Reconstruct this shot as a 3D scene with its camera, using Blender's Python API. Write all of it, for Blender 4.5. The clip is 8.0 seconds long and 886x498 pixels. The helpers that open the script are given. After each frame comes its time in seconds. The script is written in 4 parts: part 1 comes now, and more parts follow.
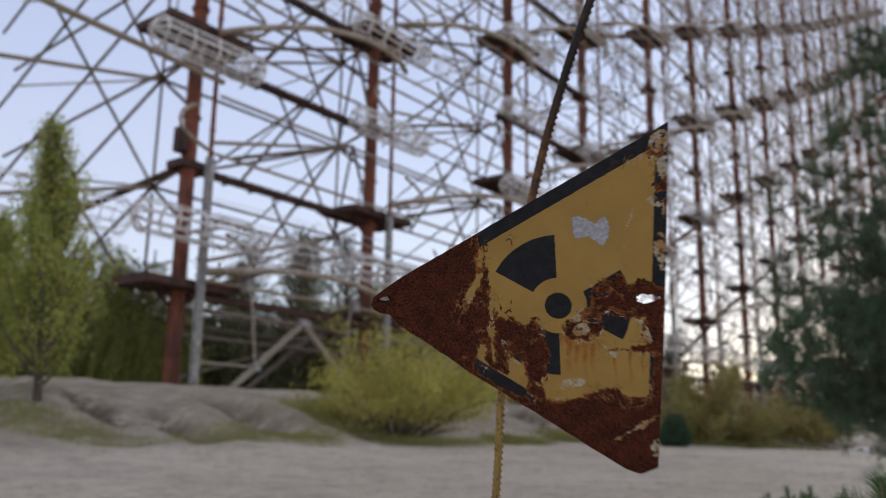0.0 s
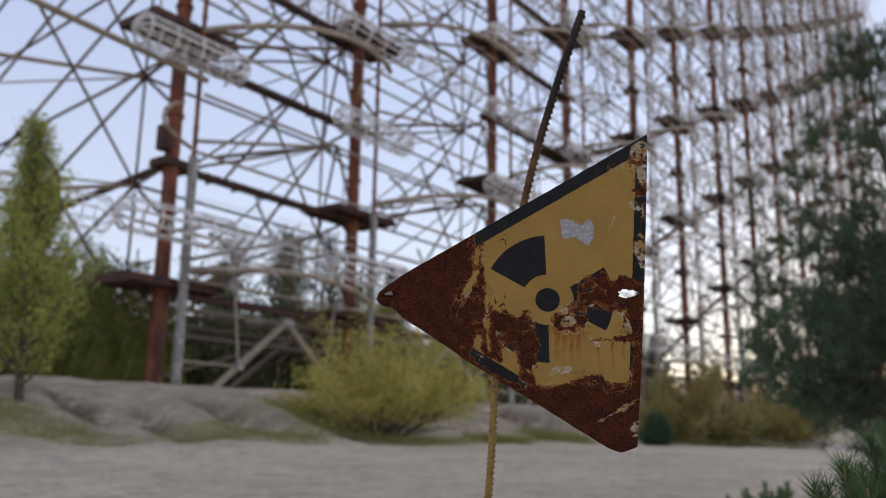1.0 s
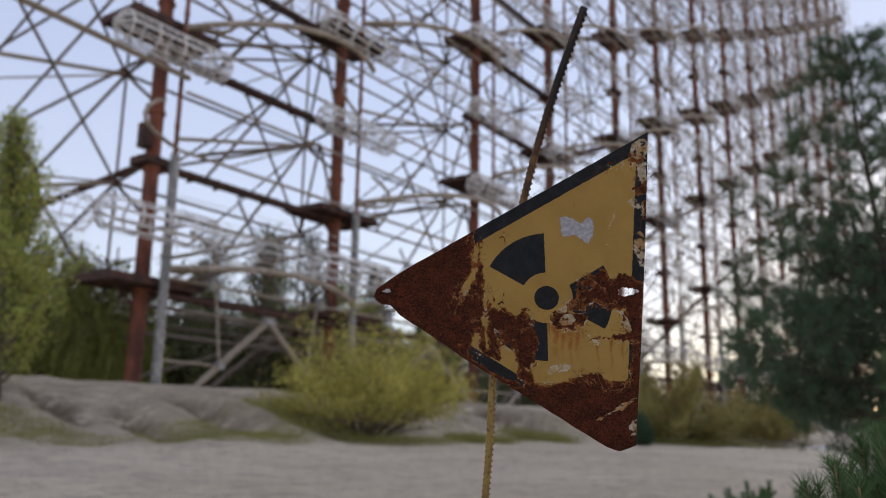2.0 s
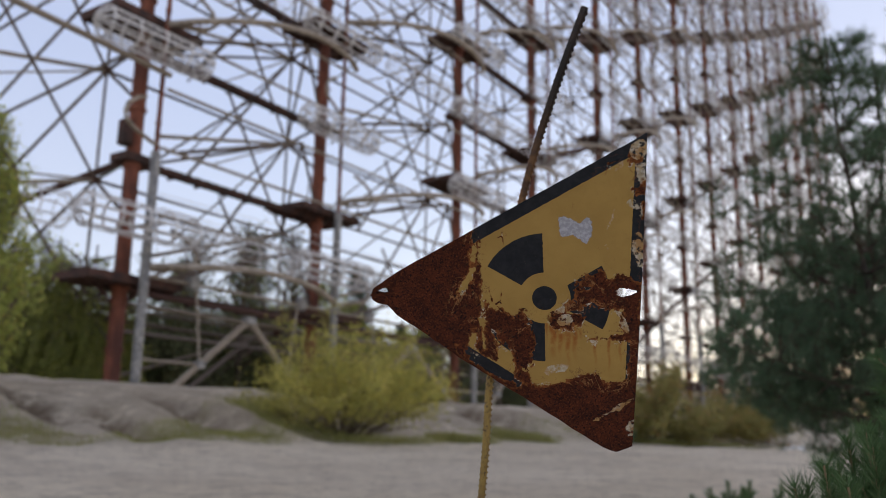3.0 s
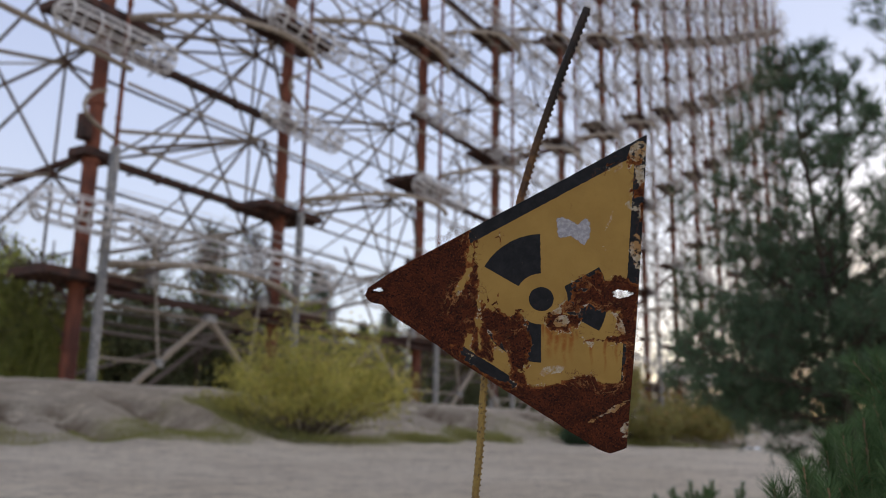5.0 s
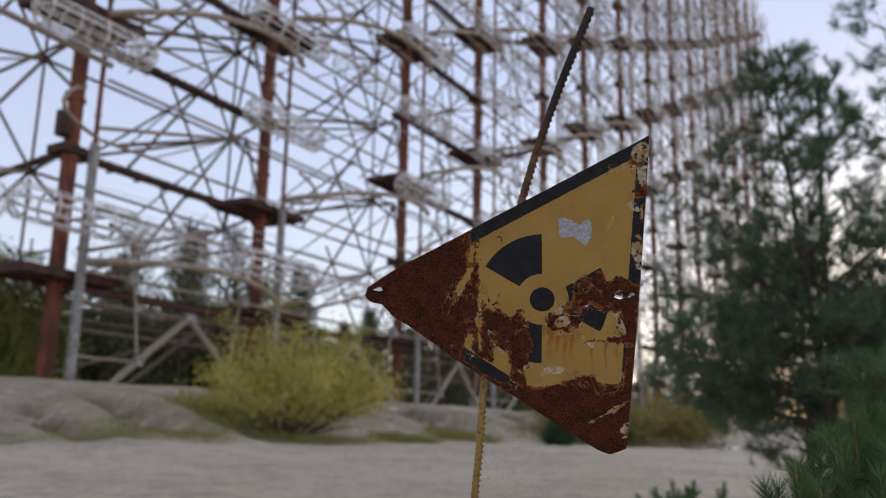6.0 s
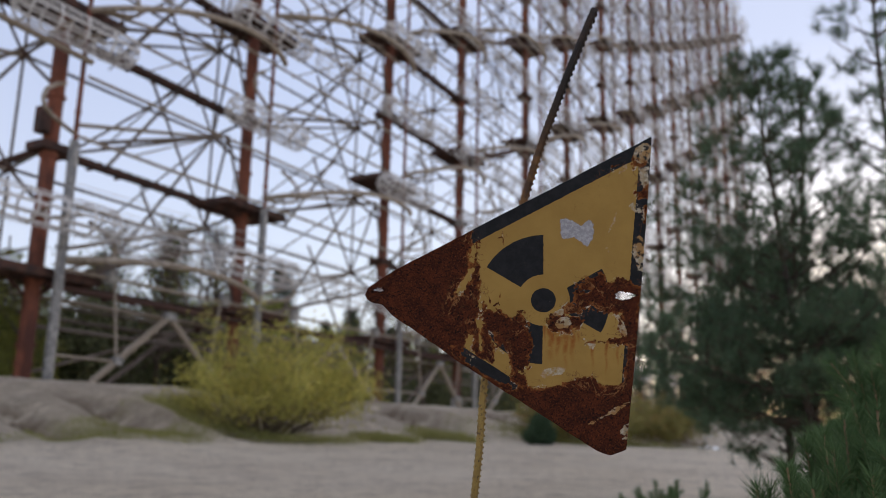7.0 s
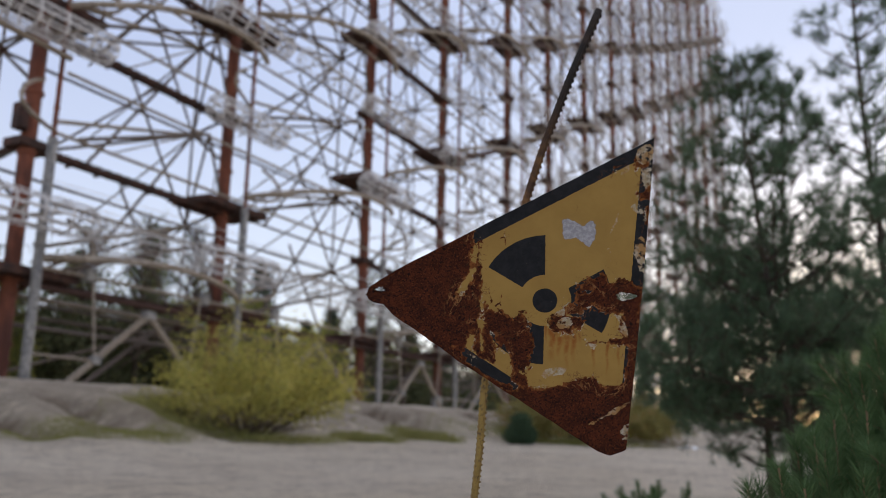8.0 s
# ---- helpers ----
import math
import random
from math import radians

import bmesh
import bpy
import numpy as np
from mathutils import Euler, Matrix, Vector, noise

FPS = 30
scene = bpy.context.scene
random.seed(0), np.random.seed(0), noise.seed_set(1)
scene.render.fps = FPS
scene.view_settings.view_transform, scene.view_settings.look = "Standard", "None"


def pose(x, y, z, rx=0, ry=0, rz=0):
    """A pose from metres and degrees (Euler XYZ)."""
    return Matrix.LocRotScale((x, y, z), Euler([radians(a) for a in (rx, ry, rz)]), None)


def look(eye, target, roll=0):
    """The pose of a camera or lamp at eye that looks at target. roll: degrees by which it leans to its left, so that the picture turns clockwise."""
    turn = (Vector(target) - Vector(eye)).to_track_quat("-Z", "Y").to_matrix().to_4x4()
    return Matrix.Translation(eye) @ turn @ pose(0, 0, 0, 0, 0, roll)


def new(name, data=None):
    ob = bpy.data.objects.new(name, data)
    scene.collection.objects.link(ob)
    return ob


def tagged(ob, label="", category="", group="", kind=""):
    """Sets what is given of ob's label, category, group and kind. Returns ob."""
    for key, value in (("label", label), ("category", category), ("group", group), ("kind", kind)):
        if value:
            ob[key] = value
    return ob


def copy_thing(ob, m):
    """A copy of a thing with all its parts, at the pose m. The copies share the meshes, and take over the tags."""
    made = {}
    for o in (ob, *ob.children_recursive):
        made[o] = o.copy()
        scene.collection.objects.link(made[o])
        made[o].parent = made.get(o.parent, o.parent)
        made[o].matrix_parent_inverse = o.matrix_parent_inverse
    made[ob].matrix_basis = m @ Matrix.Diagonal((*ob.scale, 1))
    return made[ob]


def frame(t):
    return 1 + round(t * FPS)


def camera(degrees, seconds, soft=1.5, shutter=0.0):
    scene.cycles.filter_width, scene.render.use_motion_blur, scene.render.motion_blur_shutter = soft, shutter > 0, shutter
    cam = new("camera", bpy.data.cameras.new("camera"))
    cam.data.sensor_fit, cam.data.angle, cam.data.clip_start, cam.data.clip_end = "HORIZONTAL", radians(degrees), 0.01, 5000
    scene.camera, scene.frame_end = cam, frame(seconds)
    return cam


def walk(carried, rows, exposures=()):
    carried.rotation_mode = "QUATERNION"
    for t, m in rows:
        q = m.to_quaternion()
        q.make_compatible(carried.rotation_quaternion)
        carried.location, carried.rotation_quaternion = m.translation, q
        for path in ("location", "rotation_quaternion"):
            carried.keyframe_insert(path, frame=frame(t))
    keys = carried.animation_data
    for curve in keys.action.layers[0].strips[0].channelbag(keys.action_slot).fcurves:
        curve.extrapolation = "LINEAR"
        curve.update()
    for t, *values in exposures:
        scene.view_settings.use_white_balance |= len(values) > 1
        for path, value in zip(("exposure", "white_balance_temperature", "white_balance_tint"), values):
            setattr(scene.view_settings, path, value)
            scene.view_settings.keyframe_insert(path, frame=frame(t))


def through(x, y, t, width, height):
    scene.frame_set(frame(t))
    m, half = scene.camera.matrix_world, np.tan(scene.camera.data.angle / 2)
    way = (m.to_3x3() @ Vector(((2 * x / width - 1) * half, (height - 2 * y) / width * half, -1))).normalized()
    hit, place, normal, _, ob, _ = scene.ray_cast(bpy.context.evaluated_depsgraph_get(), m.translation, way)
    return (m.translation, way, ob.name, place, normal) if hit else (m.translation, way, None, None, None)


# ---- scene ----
cam = camera(54.4, 8.0, soft=0.55, shutter=0.5)
cam.data.dof.use_dof = True
cam.data.dof.focus_distance = 0.765
cam.data.dof.aperture_fstop = 7.6
cam.data.dof.aperture_blades = 0

# seconds, place, turn in degrees
PATH = [
    (0.0, 0.0401, 0.0597, 0.9166, 102.2973, -0.9508, 3.3586),
    (0.1, 0.0411, 0.0206, 0.9080, 102.2962, -0.9452, 3.2483),
    (0.2, 0.0411, -0.0042, 0.9026, 102.2950, -0.9395, 3.1380),
    (0.3, 0.0400, -0.0114, 0.9009, 102.2938, -0.9339, 3.0277),
    (0.5, 0.0370, -0.0107, 0.9010, 102.2914, -0.9226, 2.8072),
    (1.0, 0.0295, -0.0090, 0.9011, 102.2852, -0.8946, 2.2558),
    (1.5, 0.0219, -0.0061, 0.8996, 102.2961, -0.8872, 1.6637),
    (3.0, 0.0000, -0.0000, 0.9000, 102.3019, -0.9966, -0.2173),
    (3.5, -0.0072, 0.0021, 0.9000, 102.3186, -0.9992, -0.8317),
    (4.0, -0.0145, 0.0031, 0.9005, 102.3269, -1.0156, -1.4647),
    (4.5, -0.0223, 0.0049, 0.9006, 102.3324, -1.0436, -2.1211),
    (6.0, -0.0476, 0.0128, 0.9013, 102.3446, -1.1205, -4.0534),
    (6.5, -0.0562, 0.0141, 0.9015, 102.3428, -1.1227, -4.6613),
    (7.0, -0.0643, 0.0174, 0.9022, 102.3510, -1.1211, -5.2773),
    (7.5, -0.0734, 0.0193, 0.9023, 102.3640, -1.1557, -5.9347),
    (8.0, -0.0825, 0.0208, 0.9021, 102.3650, -1.1530, -6.5743),
]
walk(cam, [(t, pose(*row)) for t, *row in PATH], exposures=[(0.0, 0.08), (8.0, 0.08)])

# ---- world and sun: dusk, a thin bright veil, the sun almost down behind the trees ----
SUN_AZ, SUN_EL = radians(31), radians(7)
world = bpy.data.worlds.new("world")
scene.world = world
world.use_nodes = True
wt = world.node_tree
wt.nodes.clear()
sky = wt.nodes.new("ShaderNodeTexSky")
sky.sky_type = "NISHITA"
sky.sun_disc = False
sky.sun_elevation, sky.sun_rotation = SUN_EL, SUN_AZ
sky.air_density, sky.dust_density, sky.ozone_density = 1.0, 0.6, 2.0
sky_bg = wt.nodes.new("ShaderNodeBackground")
sky_bg.inputs["Strength"].default_value = 0.07
veil_bg = wt.nodes.new("ShaderNodeBackground")
veil_bg.inputs["Strength"].default_value = 0.70
coord = wt.nodes.new("ShaderNodeTexCoord")
split = wt.nodes.new("ShaderNodeSeparateXYZ")
ramp = wt.nodes.new("ShaderNodeValToRGB")
stops = ramp.color_ramp.elements
stops[0].position, stops[0].color = 0.0, (0.95, 0.93, 0.92, 1)
stops[1].position, stops[1].color = 1.0, (1.06, 1.01, 1.02, 1)
for at_height, tint in ((0.12, (0.82, 0.825, 0.985, 1)), (0.42, (0.635, 0.685, 0.935, 1))):
    stops.new(at_height).color = tint
add = wt.nodes.new("ShaderNodeAddShader")
wout = wt.nodes.new("ShaderNodeOutputWorld")
wt.links.new(coord.outputs["Generated"], split.inputs[0])
wt.links.new(split.outputs["Z"], ramp.inputs[0])
wt.links.new(ramp.outputs[0], veil_bg.inputs["Color"])
wt.links.new(sky.outputs[0], sky_bg.inputs["Color"])
wt.links.new(sky_bg.outputs[0], add.inputs[0])
wt.links.new(veil_bg.outputs[0], add.inputs[1])
wt.links.new(add.outputs[0], wout.inputs[0])

sun = new("sun", bpy.data.lights.new("sun", "SUN"))
sun.data.energy, sun.data.angle, sun.data.color = 0.5, radians(12), (1.0, 0.85, 0.68)
sun_dir = Vector((math.sin(SUN_AZ) * math.cos(SUN_EL), math.cos(SUN_AZ) * math.cos(SUN_EL), math.sin(SUN_EL)))
sun.matrix_world = look(sun_dir * 200, (0, 0, 0))


# ---- materials ----
class Nodes:
    """A small builder of node materials."""

    def __init__(self, name):
        self.mat = bpy.data.materials.new(name)
        self.mat.use_nodes = True
        self.tree = self.mat.node_tree
        self.bsdf = self.tree.nodes["Principled BSDF"]
        self.coord = self.tree.nodes.new("ShaderNodeTexCoord").outputs["Object"]

    def put(self, socket, value):
        if isinstance(value, bpy.types.NodeSocket):
            self.tree.links.new(value, socket)
        elif value is not None:
            socket.default_value = (*value, 1) if isinstance(value, tuple) and len(value) == 3 and socket.type == "RGBA" else value

    def noise(self, scale, detail=4.0, rough=0.55, stretch=None, distortion=0.0):
        n = self.tree.nodes.new("ShaderNodeTexNoise")
        n.inputs["Scale"].default_value, n.inputs["Detail"].default_value = scale, detail
        n.inputs["Roughness"].default_value, n.inputs["Distortion"].default_value = rough, distortion
        vec = self.coord
        if stretch:
            m = self.tree.nodes.new("ShaderNodeMapping")
            m.inputs["Scale"].default_value = stretch
            self.tree.links.new(vec, m.inputs[0])
            vec = m.outputs[0]
        self.tree.links.new(vec, n.inputs["Vector"])
        return n.outputs["Fac"]

    def ramp(self, value, low, high):
        r = self.tree.nodes.new("ShaderNodeMapRange")
        self.put(r.inputs["Value"], value)
        r.inputs["From Min"].default_value, r.inputs["From Max"].default_value = low, high
        r.interpolation_type = "SMOOTHSTEP"
        return r.outputs["Result"]

    def maths(self, op, a, b=None):
        n = self.tree.nodes.new("ShaderNodeMath")
        n.operation = op
        self.put(n.inputs[0], a)
        self.put(n.inputs[1], b)
        return n.outputs[0]

    def mix(self, fac, a, b):
        n = self.tree.nodes.new("ShaderNodeMix")
        n.data_type = "RGBA"
        self.put(n.inputs["Factor"], fac)
        self.put(n.inputs["A"], a)
        self.put(n.inputs["B"], b)
        return n.outputs["Result"]

    def cells(self, scale):
        n = self.tree.nodes.new("ShaderNodeTexVoronoi")
        n.inputs["Scale"].default_value = scale
        warp = self.tree.nodes.new("ShaderNodeVectorMath")
        warp.operation = "ADD"
        wobble = self.tree.nodes.new("ShaderNodeTexNoise")
        wobble.inputs["Scale"].default_value = scale * 1.3
        shrink = self.tree.nodes.new("ShaderNodeVectorMath")
        shrink.operation = "SCALE"
        shrink.inputs["Scale"].default_value = 0.8 / scale
        self.tree.links.new(self.coord, wobble.inputs["Vector"])
        self.tree.links.new(wobble.outputs["Color"], shrink.inputs[0])
        self.tree.links.new(self.coord, warp.inputs[0])
        self.tree.links.new(shrink.outputs[0], warp.inputs[1])
        self.tree.links.new(warp.outputs[0], n.inputs["Vector"])
        part_color = self.tree.nodes.new("ShaderNodeSeparateColor")
        self.tree.links.new(n.outputs["Color"], part_color.inputs[0])
        return part_color.outputs[0]

    def attribute(self, name):
        n = self.tree.nodes.new("ShaderNodeAttribute")
        n.attribute_name = name
        return n.outputs["Fac"]

    def chance(self):
        return self.tree.nodes.new("ShaderNodeObjectInfo").outputs["Random"]

    def island(self):
        return self.tree.nodes.new("ShaderNodeNewGeometry").outputs["Random Per Island"]

    def bump(self, height, strength, distance):
        n = self.tree.nodes.new("ShaderNodeBump")
        n.inputs["Strength"].default_value, n.inputs["Distance"].default_value = strength, distance
        self.put(n.inputs["Height"], height)
        self.tree.links.new(n.outputs[0], self.bsdf.inputs["Normal"])

    def done(self, color, rough=0.8, metal=0.0, specular=None):
        self.put(self.bsdf.inputs["Base Color"], color)
        self.put(self.bsdf.inputs["Roughness"], rough)
        self.put(self.bsdf.inputs["Metallic"], metal)
        if specular is not None:
            self.put(self.bsdf.inputs["Specular IOR Level"], specular)
        return self.mat


def two_tone(name, a, b, scale, rough=0.85, low=0.35, high=0.65, fine=None, fine_amount=0.5, bump=None, metal=0.0, stretch=None):
    n = Nodes(name)
    color = n.mix(n.ramp(n.noise(scale, 6, 0.6, stretch), low, high), a, b)
    if fine:
        grain = n.ramp(n.noise(fine, 4, 0.6), 0.35, 0.7)
        color = n.mix(n.maths("MULTIPLY", grain, fine_amount), color, tuple(c * 0.45 for c in a))
    if bump:
        n.bump(n.noise(bump[0], 5, 0.6), bump[1], bump[2])
    return n.done(color, rough, metal)


def leaf_material(name, a, b, c, through=0.3):
    n = Nodes(name)
    pick = n.island()
    color = n.mix(n.ramp(pick, 0.0, 0.6), a, b)
    color = n.mix(n.ramp(pick, 0.72, 1.0), color, c)
    color = n.mix(n.ramp(n.noise(0.9, 2), 0.35, 0.65), color, n.mix(0.45, color, a))
    n.done(color, 0.7, 0.0, 0.22)
    shine = n.tree.nodes.new("ShaderNodeBsdfTranslucent")
    n.put(shine.inputs["Color"], color)
    blend = n.tree.nodes.new("ShaderNodeMixShader")
    blend.inputs[0].default_value = through
    out = n.tree.nodes["Material Output"]
    n.tree.links.new(n.bsdf.outputs[0], blend.inputs[1])
    n.tree.links.new(shine.outputs[0], blend.inputs[2])
    n.tree.links.new(blend.outputs[0], out.inputs[0])
    return n.mat


def sand_material():
    n = Nodes("sand")
    broad = n.ramp(n.noise(0.22, 5, 0.6), 0.35, 0.68)
    streaks = n.ramp(n.noise(0.55, 6, 0.65, (0.35, 1.6, 1.0)), 0.42, 0.66)
    speckle = n.ramp(n.noise(9.0, 5, 0.7), 0.42, 0.60)
    color = n.mix(broad, (0.79, 0.685, 0.54), (0.90, 0.80, 0.655))
    color = n.mix(n.maths("MULTIPLY", streaks, 0.28), color, (0.43, 0.355, 0.29))
    clods = n.ramp(n.noise(2.4, 9, 0.8), 0.50, 0.62)
    color = n.mix(n.maths("MULTIPLY", clods, 0.50), color, (0.34, 0.285, 0.235))
    litter = n.ramp(n.noise(4.5, 9, 0.82), 0.54, 0.64)
    color = n.mix(n.maths("MULTIPLY", litter, 0.42), color, (0.30, 0.25, 0.205))
    color = n.mix(n.maths("MULTIPLY", speckle, 0.30), color, (0.42, 0.35, 0.28))
    pale = n.ramp(n.noise(6.0, 6, 0.7, (1, 1, 1), 0.5), 0.60, 0.72)
    color = n.mix(n.maths("MULTIPLY", pale, 0.5), color, (0.82, 0.74, 0.66))
    worn = n.ramp(n.noise(1.1, 8, 0.75, (1, 1, 1), 0.8), 0.52, 0.62)
    color = n.mix(n.maths("MULTIPLY", worn, 0.28), color, (0.33, 0.27, 0.215))
    brown_tone = n.maths("MULTIPLY", n.attribute("brown_tone"), n.ramp(n.noise(1.6, 5, 0.65), 0.28, 0.55))
    color = n.mix(brown_tone, color, (0.215, 0.163, 0.12))
    moss = n.maths("MULTIPLY", n.attribute("moss"), n.ramp(n.noise(2.2, 8, 0.75), 0.42, 0.58))
    color = n.mix(n.maths("MULTIPLY", moss, 0.75), color, (0.25, 0.225, 0.095))
    n.bump(n.maths("ADD", n.maths("MULTIPLY", n.noise(4.0, 7, 0.7), 4.0), n.noise(60.0, 4, 0.6)), 0.9, 0.07)
    return n.done(color, 0.95, 0.0, 0.2)


SAND = sand_material()
RED_STEEL = two_tone("red_rusted_steel", (0.115, 0.036, 0.022), (0.32, 0.098, 0.048), 1.3, 0.75, fine=14.0, bump=(30, 0.3, 0.01), stretch=(1, 1, 0.35))
DARK_STEEL = two_tone("dark_rusted_steel", (0.050, 0.026, 0.020), (0.115, 0.048, 0.031), 2.0, 0.8, fine=16.0)
TAN_TUBE = two_tone("weathered_tube", (0.31, 0.24, 0.17), (0.45, 0.38, 0.305), 0.9, 0.6, fine=6.0, fine_amount=0.75)
BROWN_ROD = two_tone("brown_weathered_rod", (0.115, 0.085, 0.068), (0.215, 0.165, 0.13), 0.8, 0.7, fine=5.0)
GREY_POLE = two_tone("galvanised_pole", (0.24, 0.23, 0.23), (0.42, 0.39, 0.35), 1.2, 0.5, fine=7.0, fine_amount=0.8, metal=0.2)
WIRE = two_tone("pale_aluminium_wire", (0.57, 0.535, 0.51), (0.73, 0.70, 0.68), 2.0, 0.5, metal=0.15)
CONCRETE = two_tone("concrete", (0.42, 0.40, 0.38), (0.56, 0.54, 0.51), 1.5, 0.9, fine=12.0)
BARK = two_tone("grey_bark", (0.10, 0.075, 0.055), (0.19, 0.145, 0.11), 6.0, 0.9, fine=40.0, stretch=(1, 1, 0.3))
PINE_BARK = two_tone("pine_bark", (0.05, 0.036, 0.028), (0.105, 0.07, 0.047), 9.0, 0.9, fine=60.0, stretch=(1, 1, 0.3))
SHOOT = two_tone("pine_shoot", (0.17, 0.11, 0.055), (0.26, 0.17, 0.085), 30.0, 0.8)
NEEDLES = leaf_material("pine_needles", (0.074, 0.122, 0.072), (0.115, 0.175, 0.098), (0.155, 0.21, 0.108), 0.4)
FRESH_NEEDLES = leaf_material("fresh_pine_needles", (0.075, 0.138, 0.055), (0.125, 0.205, 0.080), (0.19, 0.26, 0.11), 0.36)
FAR_NEEDLES = leaf_material("far_pine_needles", (0.085, 0.105, 0.075), (0.12, 0.145, 0.095), (0.15, 0.16, 0.10), 0.2)
UNDERGROWTH = leaf_material("dark_undergrowth", (0.105, 0.120, 0.062), (0.16, 0.175, 0.085), (0.24, 0.22, 0.105), 0.35)
WILLOW = leaf_material("yellow_willow_leaves", (0.36, 0.35, 0.09), (0.56, 0.50, 0.13), (0.72, 0.57, 0.17), 0.46)
POPLAR = leaf_material("poplar_leaves", (0.31, 0.36, 0.095), (0.45, 0.485, 0.13), (0.62, 0.49, 0.13), 0.48)
WEEPING = leaf_material("weeping_leaves", (0.20, 0.23, 0.06), (0.31, 0.33, 0.085), (0.46, 0.42, 0.11), 0.48)
RUSSET = leaf_material("russet_leaves", (0.22, 0.21, 0.07), (0.34, 0.29, 0.095), (0.40, 0.21, 0.085), 0.38)
GRASS = leaf_material("short_grass", (0.24, 0.25, 0.08), (0.34, 0.32, 0.11), (0.50, 0.43, 0.22), 0.35)
PAPER = two_tone("white_litter", (0.68, 0.68, 0.68), (0.8, 0.8, 0.8), 8.0, 0.8)


# ---- mesh helpers ----
def mesh_from(name, verts, faces, material, smooth=False):
    me = bpy.data.meshes.new(name)
    me.from_pydata([tuple(v) for v in verts], [], [tuple(f) for f in faces])
    me.materials.append(material)
    if smooth:
        me.polygons.foreach_set("use_smooth", [True] * len(me.polygons))
    me.update()
    return me


def place(name, me, parent=None, m=None, label=""):
    ob = new(name, me)
    if parent is not None:
        ob.parent = parent
    if m is not None:
        ob.matrix_basis = m
    return tagged(ob, label)


def part(name, bm, material, parent, label=""):
    me = bpy.data.meshes.new(name)
    bm.to_mesh(me)
    bm.free()
    me.materials.append(material)
    return place(name, me, parent, None, label)


def add_box(bm, centre, size, turn=None, bevel=0.0):
    m = Matrix.Translation(centre) @ (turn.to_4x4() if turn else Matrix.Identity(4)) @ Matrix.Diagonal((*size, 1))
    made = bmesh.ops.create_cube(bm, size=1.0, matrix=m)
    if bevel:
        edges = {e for v in made["verts"] for e in v.link_edges}
        bmesh.ops.bevel(bm, geom=list(edges), offset=bevel, segments=1, affect="EDGES")


def add_tube(bm, a, b, ra, rb=None, sides=8):
    a, b = Vector(a), Vector(b)
    way = b - a
    m = Matrix.Translation((a + b) / 2) @ way.to_track_quat("Z", "Y").to_matrix().to_4x4()
    bmesh.ops.create_cone(bm, cap_ends=True, segments=sides, radius1=ra, radius2=ra if rb is None else rb, depth=way.length, matrix=m)


def sweep(points, radii, sides, verts, faces):
    """Adds a tube along points to the lists verts and faces."""
    start = len(verts)
    count = len(points)
    side = None
    for i, p in enumerate(points):
        way = (points[min(i + 1, count - 1)] - points[max(i - 1, 0)]).normalized()
        if side is None:
            side = way.orthogonal().normalized()
        side = (side - way * side.dot(way)).normalized()
        other = way.cross(side)
        for k in range(sides):
            a = 2 * math.pi * k / sides
            verts.append(p + (side * math.cos(a) + other * math.sin(a)) * radii[i])
    for i in range(count - 1):
        for k in range(sides):
            a, b = start + i * sides + k, start + i * sides + (k + 1) % sides
            faces.append((a, b, b + sides, a + sides))
    faces.append(tuple(range(start + sides - 1, start - 1, -1)))
    faces.append(tuple(range(start + (count - 1) * sides, start + count * sides)))


def unit_rod(name, material, sides=7):
    verts, faces = [], []
    sweep([Vector((0, 0, 0)), Vector((0, 0, 1))], [1, 1], sides, verts, faces)
    return mesh_from(name, verts, faces, material)


def rod_pose(a, b, r):
    a, b = Vector(a), Vector(b)
    way = b - a
    return Matrix.Translation(a) @ way.to_track_quat("Z", "Y").to_matrix().to_4x4() @ Matrix.Diagonal((r, r, way.length, 1))


def smooth(a, b, x):
    t = min(1.0, max(0.0, (x - a) / (b - a)))
    return t * t * (3 - 2 * t)


def between(x, xs, ys):
    return float(np.interp(x, xs, ys))


# ---- ground ----
def groove(x, y, ax, ay, bx, by, width):
    """How deep in a worn gully from a to b a place lies, 0 to 1."""
    dx, dy = bx - ax, by - ay
    t = min(1, max(0, ((x - ax) * dx + (y - ay) * dy) / (dx * dx + dy * dy)))
    d = math.hypot(x - ax - t * dx, y - ay - t * dy)
    return math.exp(-(d / width) ** 2) * math.sin(math.pi * min(0.98, max(0.02, t)))


GULLIES = [  # from, to, width, depth (negative: a ridge)
    (-7.9, 22.9, -4.3, 19.3, 0.36, 0.60), (-7.2, 23.4, -2.6, 18.8, 0.45, -0.26), (-8.2, 20.3, -5.3, 17.3, 0.30, 0.36), (-7.6, 20.7, -4.8, 17.9, 0.40, -0.15),
    (-10.6, 20.8, -7.4, 18.4, 0.40, 0.34), (-0.3, 28.1, 3.0, 25.9, 0.38, 0.58), (0.5, 28.6, 3.9, 26.0, 0.45, -0.24), (-4.9, 25.6, -3.4, 23.2, 0.35, 0.30),
    (3.2, 29.0, 7.2, 26.2, 0.42, 0.38), (-12.4, 22.4, -9.6, 19.0, 0.5, -0.20), (8.2, 30.0, 12.0, 28.2, 0.5, 0.3),
]


